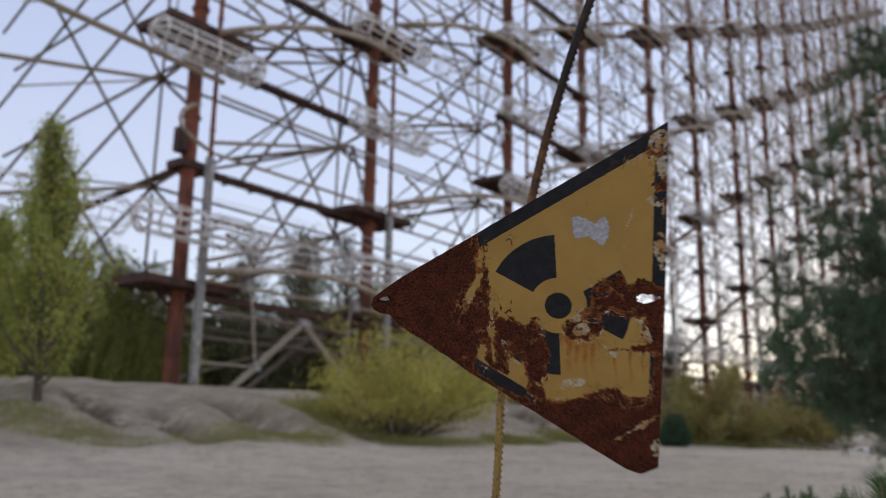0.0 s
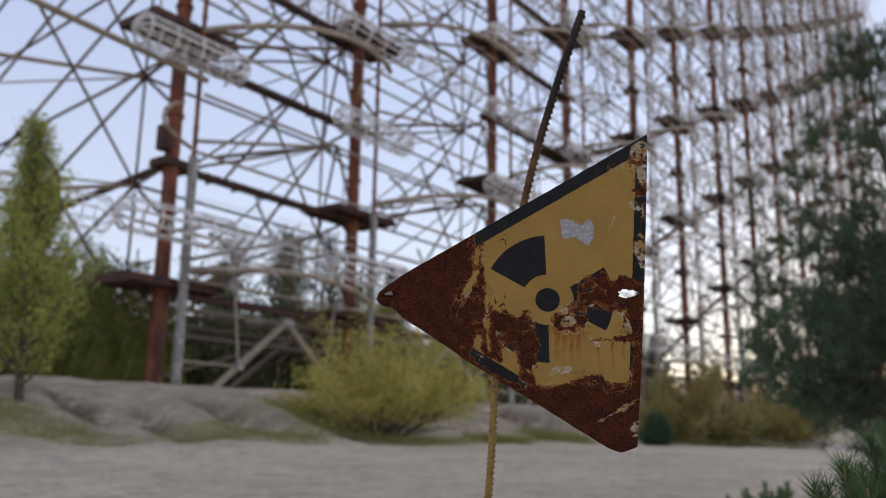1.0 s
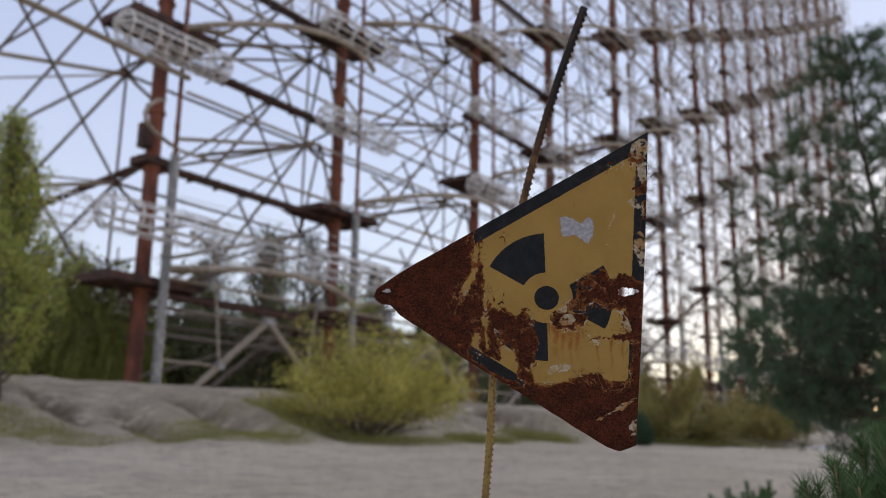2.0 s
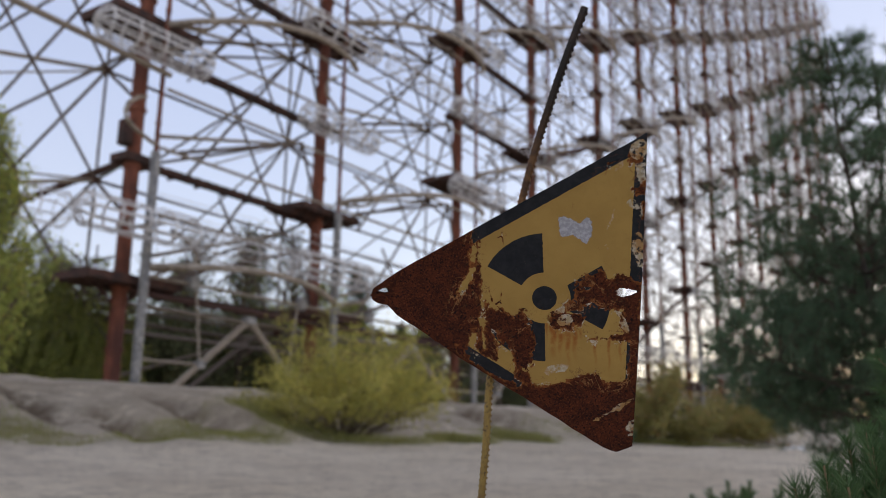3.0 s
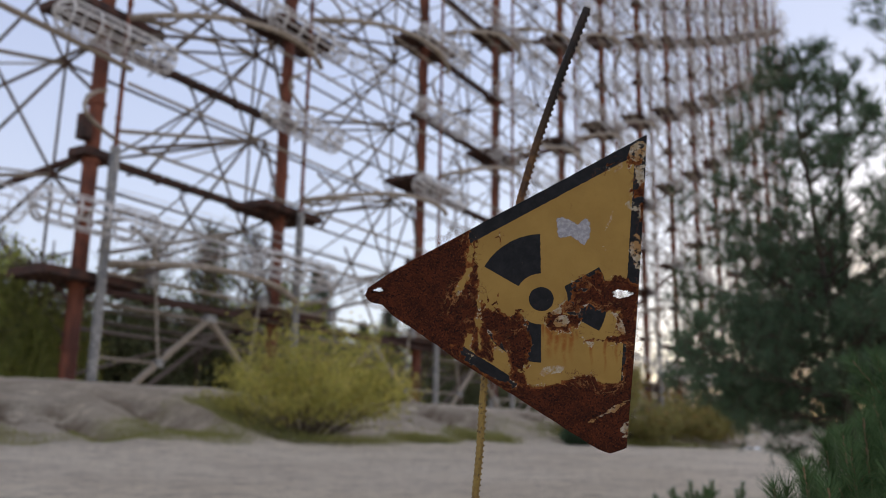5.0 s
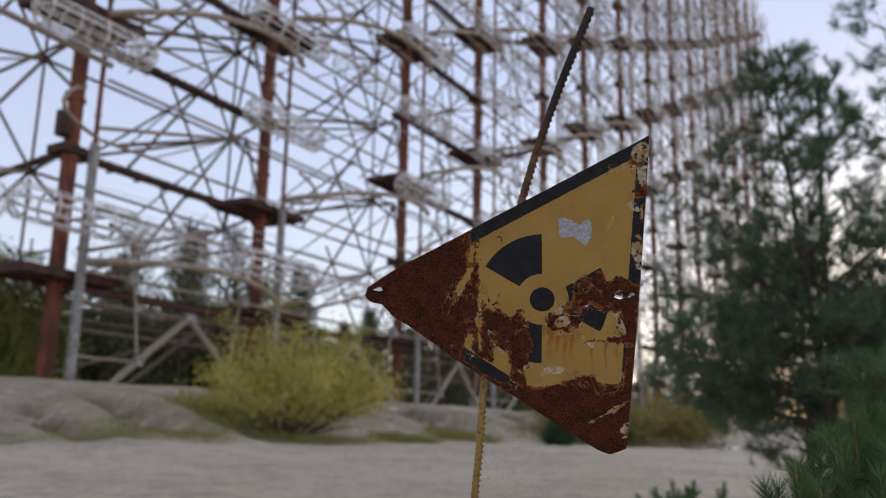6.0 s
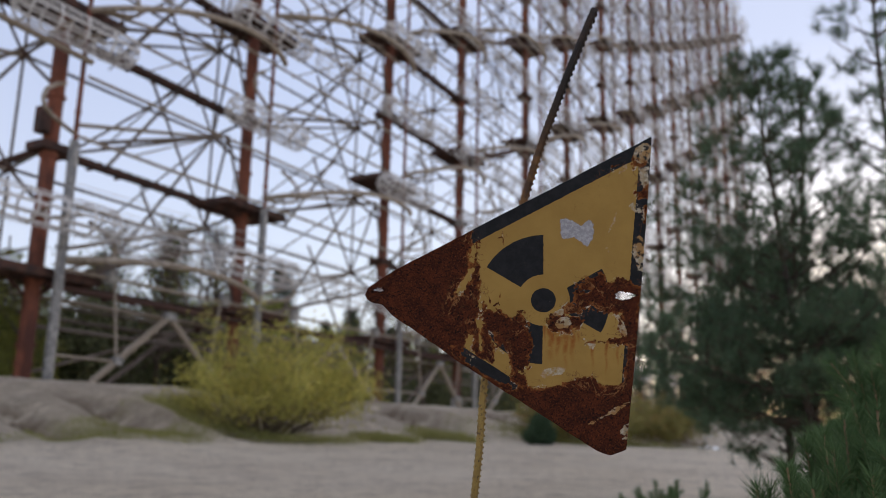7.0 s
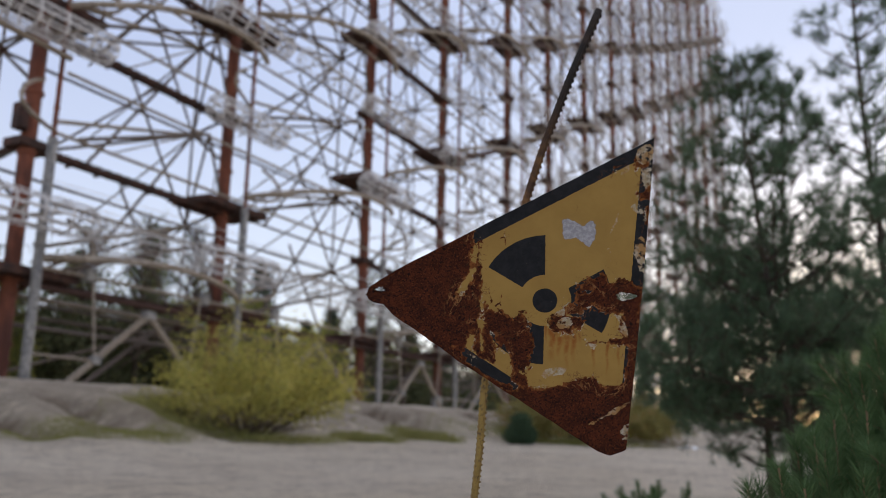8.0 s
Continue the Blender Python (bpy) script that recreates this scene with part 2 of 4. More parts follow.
def ground_height(x, y):
    d = math.hypot(x, y)
    z = 0.028 * min(d, 9) + 0.038 * max(0, min(d, 21) - 9) if y > -2 else 0.02 * min(d, 9)
    toe = between(x, (-20, -9, -4.5, -2, 0, 4, 8, 16), (10.5, 11.8, 15.5, 20.0, 22.0, 24.0, 26.0, 28.0))
    crest = between(x, (-20, -12, -9, -5.7, -1, 2.3, 6, 11, 18), (2.5, 2.33, 2.25, 2.15, 1.95, 1.95, 1.8, 1.66, 1.7))
    width = between(x, (-20, -9, -4, 0, 8), (13.0, 13.5, 11.0, 6.5, 4.0))
    k = smooth(toe, toe + width, y)
    k = 0.35 * k + 0.65 * smooth(toe + 0.2 * width, toe + width, y)
    z += (crest - z) * k
    fade = smooth(200, 60, d)
    bumpy = 0.25 + 0.75 * smooth(toe - 1, toe + 3, y)
    z += fade * bumpy * 0.18 * noise.noise(Vector((x * 0.33, y * 0.33, 0.3)))
    z += fade * 0.10 * noise.noise(Vector((x * 1.1, y * 1.1, 4.3))) * bumpy
    z += fade * 0.035 * noise.noise(Vector((x * 2.3, y * 2.3, 1.3))) * (0.4 + 0.6 * bumpy)
    for ax, ay, bx, by, width, depth in GULLIES:
        z -= depth * groove(x, y, ax, ay, bx, by, width)
    return z


def brown_amount(x, y):
    """Darkening to brown, 0 to 1: one side of each gully, and the bank."""
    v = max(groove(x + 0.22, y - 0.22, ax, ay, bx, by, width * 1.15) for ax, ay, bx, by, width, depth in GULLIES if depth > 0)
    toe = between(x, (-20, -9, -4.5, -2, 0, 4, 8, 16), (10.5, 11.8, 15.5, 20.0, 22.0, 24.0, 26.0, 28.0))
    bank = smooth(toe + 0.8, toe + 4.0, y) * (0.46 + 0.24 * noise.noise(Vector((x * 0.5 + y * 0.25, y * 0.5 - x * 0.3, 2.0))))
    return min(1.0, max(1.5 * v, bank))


MOSS = [(-8.5, 17.3, 2.1, 1.1), (-10.4, 18.2, 1.5, 1.0), (-5.7, 18.3, 1.4, 1.0), (-4.2, 19.0, 1.1, 0.8), (-2.5, 21.2, 2.9, 1.2), (-4.4, 22.6, 1.2, 1.0), (0.6, 23.6, 1.2, 0.7), (2.3, 25.2, 1.3, 0.6), (6.5, 26.5, 3.5, 1.0)]


def moss_cover(x, y):
    v = 0.0
    for cx, cy, rx, ry in MOSS:
        v = max(v, 1.2 - math.hypot((x - cx) / rx, (y - cy) / ry) + 0.55 * noise.noise(Vector((x * 0.9, y * 0.9, 9))))
    return min(1.0, max(0.0, v * 1.5))


def build_ground():
    near_x = np.arange(-24, 26.01, 0.30)
    out = np.array([30, 38, 50, 70, 100, 150, 240, 400, 700, 1300, 2500])
    xs = np.concatenate([-out[::-1], near_x, out])
    near_y = np.concatenate([np.arange(-3, 8, 0.35), np.arange(8, 34, 0.24), np.arange(34, 60, 1.2)])
    ys = np.concatenate([-np.array([2500, 900, 300, 100, 40, 15, 7.0]), near_y, np.array([64, 72, 84, 100, 130, 180, 260, 400, 700, 1300, 2500])])
    verts = [(x, y, ground_height(x, y)) for y in ys for x in xs]
    w = len(xs)
    faces = [(j * w + i, j * w + i + 1, (j + 1) * w + i + 1, (j + 1) * w + i) for j in range(len(ys) - 1) for i in range(w - 1)]
    me = mesh_from("ground", verts, faces, SAND, True)
    moss = me.attributes.new("moss", "FLOAT", "POINT")
    moss.data.foreach_set("value", [moss_cover(v[0], v[1]) if -20 < v[0] < 20 and 5 < v[1] < 32 else (0.8 if v[1] > 60 else 0.0) for v in verts])
    brown_tone = me.attributes.new("brown_tone", "FLOAT", "POINT")
    brown_tone.data.foreach_set("value", [brown_amount(v[0], v[1]) if -20 < v[0] < 20 and 5 < v[1] < 32 else 0.0 for v in verts])
    return tagged(new("ground", me), "pale grey-brown sand rising to a low mossy bank", "ground", kind="structure")


build_ground()


# ---- the warning sign on its steel bar ----
SIGN = Matrix.Translation((0.0915, 0.7623, 1.0229)) @ Euler((radians(110.47), 0, radians(-9.53))).to_matrix().to_4x4()


def along(points, count, power=1.0):
    pts = np.array(points, float)
    steps = np.r_[0, np.cumsum(np.hypot(*np.diff(pts, axis=0).T))]
    at = steps[-1] * np.linspace(0, 1, count) ** power
    return np.c_[np.interp(at, steps, pts[:, 0]), np.interp(at, steps, pts[:, 1])]


def ellipse(x, y, cx, cy, rx, ry, turn=0.0):
    """Rough signed depth in mm inside an ellipse."""
    c, s = math.cos(radians(turn)), math.sin(radians(turn))
    dx, dy = x - cx, y - cy
    u, v = (dx * c + dy * s) / rx, (dy * c - dx * s) / ry
    return (1 - np.hypot(u, v)) * min(rx, ry)


def wander(x, y, scale, seed, octaves=4):
    return np.array([noise.fractal(Vector((a * scale, b * scale, seed)), 0.8, 2.1, octaves) for a, b in zip(x, y)])


RUST_SPOTS = [  # centre, radii in mm, turn
    (62, 4, 26, 15, 8), (38, 2, 18, 7, 22), (77, -22, 9, 24, 0), (17, -20, 15, 9, 5), (-22, -41, 12, 27, 4), (-44, -20, 11, 13, 0),
    (-50, -38, 6, 28, 4), (-34, -28, 13, 15, 10), (-22, -72, 8, 5, -30), (60, -36, 19, 2.6, 4), (65, 119, 7, 3.2, 30), (80, 121, 6, 2.6, 0), (88, 104, 2.6, 11, 0), (84, 93, 4.5, 3, 10), (87.5, 80, 2, 9, 0), (37, 13, 15, 6, 27), (-30, -82, 7, 4, -30), (-64, -60, 4, 3, 0), (24, -8, 10, 7, 40),
]
CRACKS = [(-36, 56, 0.9, 6, 5), (-36, 57, 5, 0.8, 20), (-47.5, 0, 0.9, 7, 10), (-38.5, 1, 0.9, 6, -5), (-42, -4, 5, 0.8, 30)]
PAINT_ISLANDS = [(-52, -61.5, 25, 6.8, -33), (-65.5, -36, 4.2, 7.5, -10), (-37, -56, 8, 13, 10), (-62.5, 47, 2.0, 12, -6), (-69, 17, 2.6, 11, -30)]
PRIMER_SPOTS = [(61, -102, 23, 1.5, 30), (18, -20, 7.5, 5.0, 20), (83, 42, 5.5, 16, 3), (84, 130, 7, 9, -20), (67, 116, 3.2, 7, -40), (86, 108, 4.2, 9, 10), (80, 81, 6, 3.6, -30), (75, -118, 3.5, 6, -30), (70, -25, 3, 9, 20), (-64, 5, 2, 4, 0), (10, -65, 11, 3.2, 18), (80, -122, 8, 1.3, 33), (14, -11, 6, 2.8, 30), (-37, -47, 6, 2.2, -10), (58, 66, 0.8, 4, -20), (56, 41, 0.8, 3, 10)]


def build_sign():
    n = 290
    upper = along([(-158.8, 4), (-156.5, 10.5), (-149.3, 15.3), (-133.9, 25.4), (90.8, 143.3)], n, 1.25)
    lower = along([(-158.8, 4), (-157.6, 0), (-152.9, -2.6), (-143.9, -4.6), (-135.5, -14.2), (-118.3, -26.3), (-61.6, -66.6), (-10.3, -99.6), (49.9, -138.8), (61, -142.8), (75.5, -137)], n, 1.25)
    rows = np.linspace(0, 1, n)
    x = (lower[:, :1] * (1 - rows) + upper[:, :1] * rows).ravel()
    y = (lower[:, 1:] * (1 - rows) + upper[:, 1:] * rows).ravel()
    ci = np.repeat(np.arange(n), n) / (n - 1)
    ri = np.tile(rows, n)
    x = x + 1.5 * np.sin(np.pi * ri) * ci ** 8
    edge_wave = wander(x, y, 0.05, 3.0, 3)
    y = y + 0.9 * edge_wave * (1 - ri) ** 6 + 0.35 * edge_wave * ri ** 6
    # holes for fixing, torn by rust
    holes = ((-146.7, 8.8, 5.0, 2.6), (70.4, 4.5, 8.6, 3.6))
    inside = np.zeros(len(x), bool)
    for hx, hy, rx, ry in holes:
        ang = np.arctan2((y - hy) / ry, (x - hx) / rx)
        wob = 1 + 0.16 * np.sin(3 * ang + hx) + 0.10 * np.sin(7 * ang + 1)
        r = np.hypot((x - hx) / rx, (y - hy) / ry) / wob
        near = (r > 0.86) & (r < 1.16)
        x = np.where(near, hx + (x - hx) / np.maximum(r, 1e-3), x)
        y = np.where(near, hy + (y - hy) / np.maximum(r, 1e-3), y)
        inside |= np.where(near, 1.0, r) < 0.95
    # where the paint is, where it has gone
    top = (143.3 - 25.4) / (90.8 + 133.9)
    d_top = (25.4 + top * (x + 133.9) - y) / math.hypot(1, top)
    d_right = 76.3 + 15.3 * (y + 137) / 280.3 + 1.2 - x
    d_low = (y - (-14.2 - 0.655 * (x + 135.5))) / math.hypot(1, 0.655)
    fringe = wander(x, y, 0.35, 7.0, 4)
    rough_edge = wander(x, y, 0.07, 1.0, 5)
    black = 11.0 - np.minimum(np.minimum(d_top, d_right), d_low) + 0.35 * fringe
    r = np.hypot(x, y)
    theta = np.degrees(np.arctan2(y, x))
    trefoil = 11.0 - r
    for a in (120, 240, 0):
        off = np.abs((theta - a + 180) % 360 - 180)
        trefoil = np.maximum(trefoil, np.minimum(np.minimum(r - 23.2, 58.3 - r), r * np.sin(np.radians(np.clip(29.5 - off, -90, 90)))))
    black = np.maximum(black, trefoil + 0.25 * fringe)
    rust = -57.0 - x + 1.2 * np.sin(y * 0.11) + 0.7 * np.sin(y * 0.43)
    floor_line = np.interp(x, (-80, -35, -22, 5, 25, 44, 48, 58, 67, 80), (-84, -84, -79, -78, -71, -68, -76, -79, -77, -62))
    rust = np.maximum(rust, floor_line - y)
    rust = np.maximum(rust, np.where(y < -25, x - 73.0, -9))
    for spot in RUST_SPOTS:
        rust = np.maximum(rust, ellipse(x, y, *spot))
    for spot in PAINT_ISLANDS:
        rust = np.minimum(rust, -ellipse(x, y, *spot) * 1.3)
    rust = rust + 3.6 * rough_edge * np.where((x < -52) & (y > -14), 0.35, 1.0) + 1.8 * fringe
    rust = np.where((d_top < 10.5) & (x > -62) & (x < 56), np.minimum(rust, -3 + 2.2 * fringe + 2 * rough_edge), rust)
    rust = np.maximum(rust, 0.9 - d_low + 1.2 * fringe)
    for spot in CRACKS:
        crack = ellipse(x, y, *spot)
        rust = np.maximum(rust, np.where(crack > -0.12, crack * 1.5 + 0.2 * fringe - 0.15, -9))
    primer = np.full(len(x), -5.0)
    for spot in PRIMER_SPOTS:
        primer = np.maximum(primer, ellipse(x, y, *spot))
    primer = primer + 2.0 * rough_edge + 1.2 * fringe
    c, s = math.cos(radians(-3)), math.sin(radians(-3))
    sx, sy = (x - 28.4) * c + (y - 63) * s, (y - 63) * c - (x - 28.4) * s
    torn_top = np.interp(sx, (-14, -9, 4, 9, 13), (8.5, 8.5, 4, 9, 9))
    torn_low = np.interp(sx, (-14, -2, 10, 14), (9, 6, 14, 8))
    sticker = np.minimum(14.0 - np.abs(sx + 0.15 * sy), np.minimum(torn_top - sy, torn_low + sy)) + 1.2 * rough_edge + 0.9 * fringe
    run = np.zeros(len(x))
    for cx, top_y, length, width in ((7, -27, 36, 3.4), (13, -29, 30, 2.6), (20, -28, 42, 2.4), (26, -28, 34, 2.6), (31, -24, 18, 1.8), (17, -27, 16, 9.0), (44, -38, 30, 1.5), (56, -39, 34, 1.3), (66, -38, 26, 1.5), (1.5, -24, 20, 1.2)):
        down = (top_y - y) / length
        run = np.maximum(run, np.where((down > -0.05) & (down < 1), np.exp(-((x - cx - 0.5 * np.sin(y * 0.3)) / width) ** 2) * (1 - down), 0))
    gone = np.clip(rust * 0.8 + 0.5, 0, 1)
    lip = np.exp(-((rust + 0.6) / 0.9) ** 2)
    z = 1.4 * wander(x, y, 0.012, 5.0, 2) + 0.9 * (x / 100) ** 2
    z = z - 0.28 * gone + 0.45 * lip * np.clip(fringe + 0.4, 0, 1) + 0.10 * fringe * gone
    verts = np.c_[x, y, z] / 1000
    faces = []
    for i in range(n - 1):
        for j in range(n - 1):
            q = (i * n + j, (i + 1) * n + j, (i + 1) * n + j + 1, i * n + j + 1)
            if not (inside[q[0]] or inside[q[1]] or inside[q[2]] or inside[q[3]]):
                faces.append(q)
    me = mesh_from("plate", verts, faces, plate_material(), True)
    for name, values in (("rust", rust), ("black", black), ("primer", primer), ("sticker", sticker), ("run", run)):
        me.attributes.new(name, "FLOAT", "POINT").data.foreach_set("value", values.astype(np.float32))
    thing = tagged(new("warning_sign"), "rusted yellow triangular radiation warning sign on a bent steel bar", "sign")
    plate = place("plate", me, thing, SIGN, "yellow enamel plate with black trefoil, peeling and rusted")
    solid = plate.modifiers.new("thickness", "SOLIDIFY")
    solid.thickness, solid.offset = 0.0011, -1.0
    build_bar(thing)
    return thing


def plate_material():
    n = Nodes("rusted_enamel")
    fine = n.maths("MULTIPLY", n.maths("SUBTRACT", n.noise(420, 7, 0.72), 0.5), 2.6)
    flake = n.maths("ADD", n.maths("MULTIPLY", n.maths("SUBTRACT", n.cells(150), 0.5), 3.0), n.maths("MULTIPLY", n.maths("SUBTRACT", n.cells(560), 0.5), 1.0))
    rust = n.maths("ADD", n.attribute("rust"), n.maths("ADD", fine, flake))
    black = n.maths("ADD", n.attribute("black"), n.maths("MULTIPLY", fine, 0.22))
    yellow = n.mix(n.ramp(n.noise(25, 5, 0.6), 0.3, 0.7), (0.37, 0.217, 0.055), (0.43, 0.26, 0.068))
    yellow = n.mix(n.maths("MULTIPLY", n.ramp(n.noise(190, 6, 0.75), 0.60, 0.74), 0.4), yellow, (0.22, 0.13, 0.045))
    dark = n.mix(n.ramp(n.noise(120, 5, 0.6), 0.35, 0.7), (0.009, 0.010, 0.013), (0.019, 0.020, 0.024))
    dark = n.mix(n.maths("MULTIPLY", n.ramp(n.noise(260, 5, 0.7), 0.64, 0.72), 0.6), dark, (0.10, 0.085, 0.07))
    paint = n.mix(n.ramp(black, -0.12, 0.12), yellow, dark)
    paint = n.mix(n.maths("MULTIPLY", n.ramp(n.attribute("run"), 0.03, 0.75), n.ramp(n.noise(150, 4, 0.6), 0.25, 0.6)), paint, (0.31, 0.105, 0.017))
    cream = n.mix(n.ramp(n.noise(220, 4, 0.6), 0.35, 0.7), (0.42, 0.32, 0.19), (0.60, 0.53, 0.43))
    stick = n.mix(n.ramp(n.noise(300, 3), 0.4, 0.65), (0.35, 0.335, 0.355), (0.49, 0.475, 0.495))
    paper = n.maths("ADD", n.attribute("sticker"), n.maths("MULTIPLY", fine, 0.6))
    paint = n.mix(n.ramp(paper, -1.0, 0.0), paint, n.mix(0.5, paint, (0.30, 0.22, 0.14)))
    paint = n.mix(n.ramp(paper, -0.15, 0.25), paint, stick)
    thread = n.ramp(n.maths("ABSOLUTE", n.maths("SUBTRACT", n.noise(62, 5, 0.6, None, 0.6), 0.5)), 0.010, 0.003)
    near_rust = n.maths("MULTIPLY", n.ramp(n.attribute("rust"), -9.0, -2.5), n.ramp(n.noise(40, 2), 0.45, 0.6))
    paint = n.mix(n.maths("MULTIPLY", thread, n.maths("MULTIPLY", near_rust, 0.9)), paint, (0.13, 0.048, 0.02))
    coarse = n.ramp(n.noise(70, 7, 0.72), 0.36, 0.66)
    iron = n.mix(coarse, (0.048, 0.0142, 0.0080), (0.108, 0.0278, 0.0122))
    iron = n.mix(n.ramp(n.noise(600, 5, 0.75), 0.52, 0.66), iron, (0.19, 0.053, 0.018))
    iron = n.mix(n.ramp(n.noise(520, 4, 0.62, None, 0.8), 0.55, 0.59), iron, (0.018, 0.010, 0.008))
    glow = n.maths("MULTIPLY", n.ramp(rust, 3.0, 0.3), n.ramp(n.noise(130, 5, 0.65), 0.36, 0.62))
    iron = n.mix(glow, iron, (0.30, 0.105, 0.030))
    ridge = n.ramp(n.maths("ABSOLUTE", n.maths("SUBTRACT", n.noise(38, 5, 0.62, None, 1.2), 0.5)), 0.018, 0.004)
    edge_belt = n.maths("MULTIPLY", n.ramp(n.attribute("rust"), 12.0, 5.0), n.ramp(n.noise(30, 3), 0.45, 0.58))
    iron = n.mix(n.maths("MULTIPLY", ridge, n.maths("MULTIPLY", edge_belt, 0.85)), iron, (0.36, 0.17, 0.065))
    rim = n.maths("MULTIPLY", n.ramp(rust, -1.5, -0.9), n.ramp(n.noise(85, 5, 0.65), 0.54, 0.60))
    color = n.mix(rim, paint, cream)
    color = n.mix(n.ramp(rust, -0.12, 0.15), color, iron)
    bare = n.ramp(n.maths("ADD", n.attribute("primer"), n.maths("MULTIPLY", fine, 0.9)), -0.1, 0.3)
    color = n.mix(n.maths("MULTIPLY", bare, n.ramp(n.noise(160, 5, 0.6), 0.40, 0.52)), color, n.mix(n.ramp(n.noise(65, 4, 0.6), 0.42, 0.58), (0.40, 0.22, 0.085), cream))
    gone = n.ramp(rust, -0.25, 0.25)
    rough = n.maths("ADD", 0.45, n.maths("MULTIPLY", gone, 0.42))
    pits = n.maths("MULTIPLY", gone, n.maths("SUBTRACT", n.noise(480, 6, 0.75), 1.5))
    n.bump(n.maths("ADD", pits, n.maths("MULTIPLY", n.noise(60, 4), 0.3)), 0.9, 0.0011)
    return n.done(color, rough, 0.0, n.maths("SUBTRACT", 0.28, n.maths("MULTIPLY", gone, 0.16)))


def bar_material():
    n = Nodes("painted_bar")
    split_z = n.tree.nodes.new("ShaderNodeSeparateXYZ")
    n.tree.links.new(n.coord, split_z.inputs[0])
    worn = n.noise(55, 5, 0.65)
    yellow = n.mix(n.ramp(worn, 0.35, 0.65), (0.36, 0.235, 0.055), (0.24, 0.145, 0.04))
    yellow = n.mix(n.ramp(n.noise(330, 5, 0.7), 0.52, 0.66), yellow, (0.07, 0.036, 0.02))
    black = n.mix(n.ramp(worn, 0.4, 0.7), (0.018, 0.012, 0.009), (0.060, 0.032, 0.021))
    ochre = n.mix(n.ramp(worn, 0.4, 0.62), (0.22, 0.105, 0.036), (0.075, 0.036, 0.019))
    height = n.maths("ADD", split_z.outputs["Z"], n.maths("MULTIPLY", n.maths("SUBTRACT", worn, 0.5), 0.06))
    n.bump(n.noise(500, 5, 0.7), 0.5, 0.0006)
    color = n.mix(n.ramp(height, 1.02, 1.06), yellow, ochre)
    return n.done(n.mix(n.ramp(height, 1.11, 1.19), color, black), 0.7)


def build_bar(thing):
    keys = [Vector(p) for p in ((0.010, 1.010, -0.15), (0.018, 0.935, 0.30), (0.0310, 0.8550, 0.700), (0.0398, 0.8240, 0.8515), (0.0427, 0.8150, 0.8920), (0.0449, 0.8060, 0.9520),
                                (0.0567, 0.7745, 1.030), (0.0685, 0.7400, 1.104), (0.0805, 0.7150, 1.152), (0.0965, 0.6850, 1.2025), (0.1139, 0.6621, 1.2501), (0.1152, 0.6606, 1.2533))]
    t = np.r_[0, np.cumsum([(b - a).length for a, b in zip(keys, keys[1:])])]
    arr = np.array([tuple(k) for k in keys])
    dense = np.linspace(0, t[-1], 150)
    raw = np.stack([np.interp(dense, t, arr[:, i]) for i in range(3)], 1)
    for _ in range(2):
        raw[1:-1] = (raw[:-2] + 2 * raw[1:-1] + raw[2:]) / 4
    points = [Vector(p) for p in raw]
    verts, faces = [], []
    sweep(points, [0.0031] * len(points), 14, verts, faces)
    total = t[-1]
    steps = int(total / 0.0052)
    for side, out in ((0, 0.0008), (1, 0.0004)):
        for i in range(1, steps):
            s = (i + 0.5 * side) / steps * (len(points) - 1)
            k = min(int(s), len(points) - 2)
            p = points[k].lerp(points[k + 1], s - k)
            way = (points[k + 1] - points[k]).normalized()
            x_axis = Vector((1, 0, 0))
            x_axis = (x_axis - way * x_axis.dot(way)).normalized()
            y_axis = way.cross(x_axis)
            ring = []
            for q in range(9):
                u = q / 8
                a = math.pi * (u * 0.86 + side + 0.07 - 0.5)
                lift = 0.0029 + out * math.sin(math.pi * u) ** 0.5
                ring.append(p + (x_axis * math.cos(a) + y_axis * math.sin(a)) * lift + way * (0.5 - u) * 0.0046)
            thick = 0.0008 if side == 0 else 0.0005
            sweep(ring, [thick * (0.35 + 0.65 * math.sin(math.pi * q / 8)) for q in range(9)], 5, verts, faces)
    # the two long ribs
    for side in (0, 1):
        line = []
        for k, p in enumerate(points):
            way = (points[min(k + 1, len(points) - 1)] - points[max(k - 1, 0)]).normalized()
            x_axis = Vector((1, 0, 0))
            x_axis = (x_axis - way * x_axis.dot(way)).normalized()
            y_axis = way.cross(x_axis)
            a = math.pi * side - 0.5 * math.pi
            line.append(p + (x_axis * math.cos(a) + y_axis * math.sin(a)) * 0.0032)
        sweep(line, [0.0006] * len(line), 5, verts, faces)
    place("bar", mesh_from("bar", verts, faces, bar_material(), True), thing, None, "ribbed reinforcing bar, black above, yellow below")


build_sign()

# ---- the antenna array ----
A0 = Vector((-13.24, 35.0, 0))
STEP = Vector((6.452, 9.676, 0))
ALONG = STEP.normalized()
FRONT = Vector((ALONG.y, -ALONG.x, 0))
MAST_STEPS = [-1.0, 0.0, 1.0, 2.185, 3.12, 4.26, 5.22, 6.3, 7.35, 8.4, 9.4, 10.4, 11.35, 12.3, 13.25, 14.2, 15.1]
BASE_Z, FIRST, RISE, LEVELS = 1.5, 7.1, 5.15, 18
TOP = FIRST + RISE * LEVELS - 1.5
TURN = Matrix.Rotation(math.atan2(ALONG.y, ALONG.x), 4, "Z")


def level(k):
    return FIRST + RISE * k - (0.3 if k == 0 else 0.0)


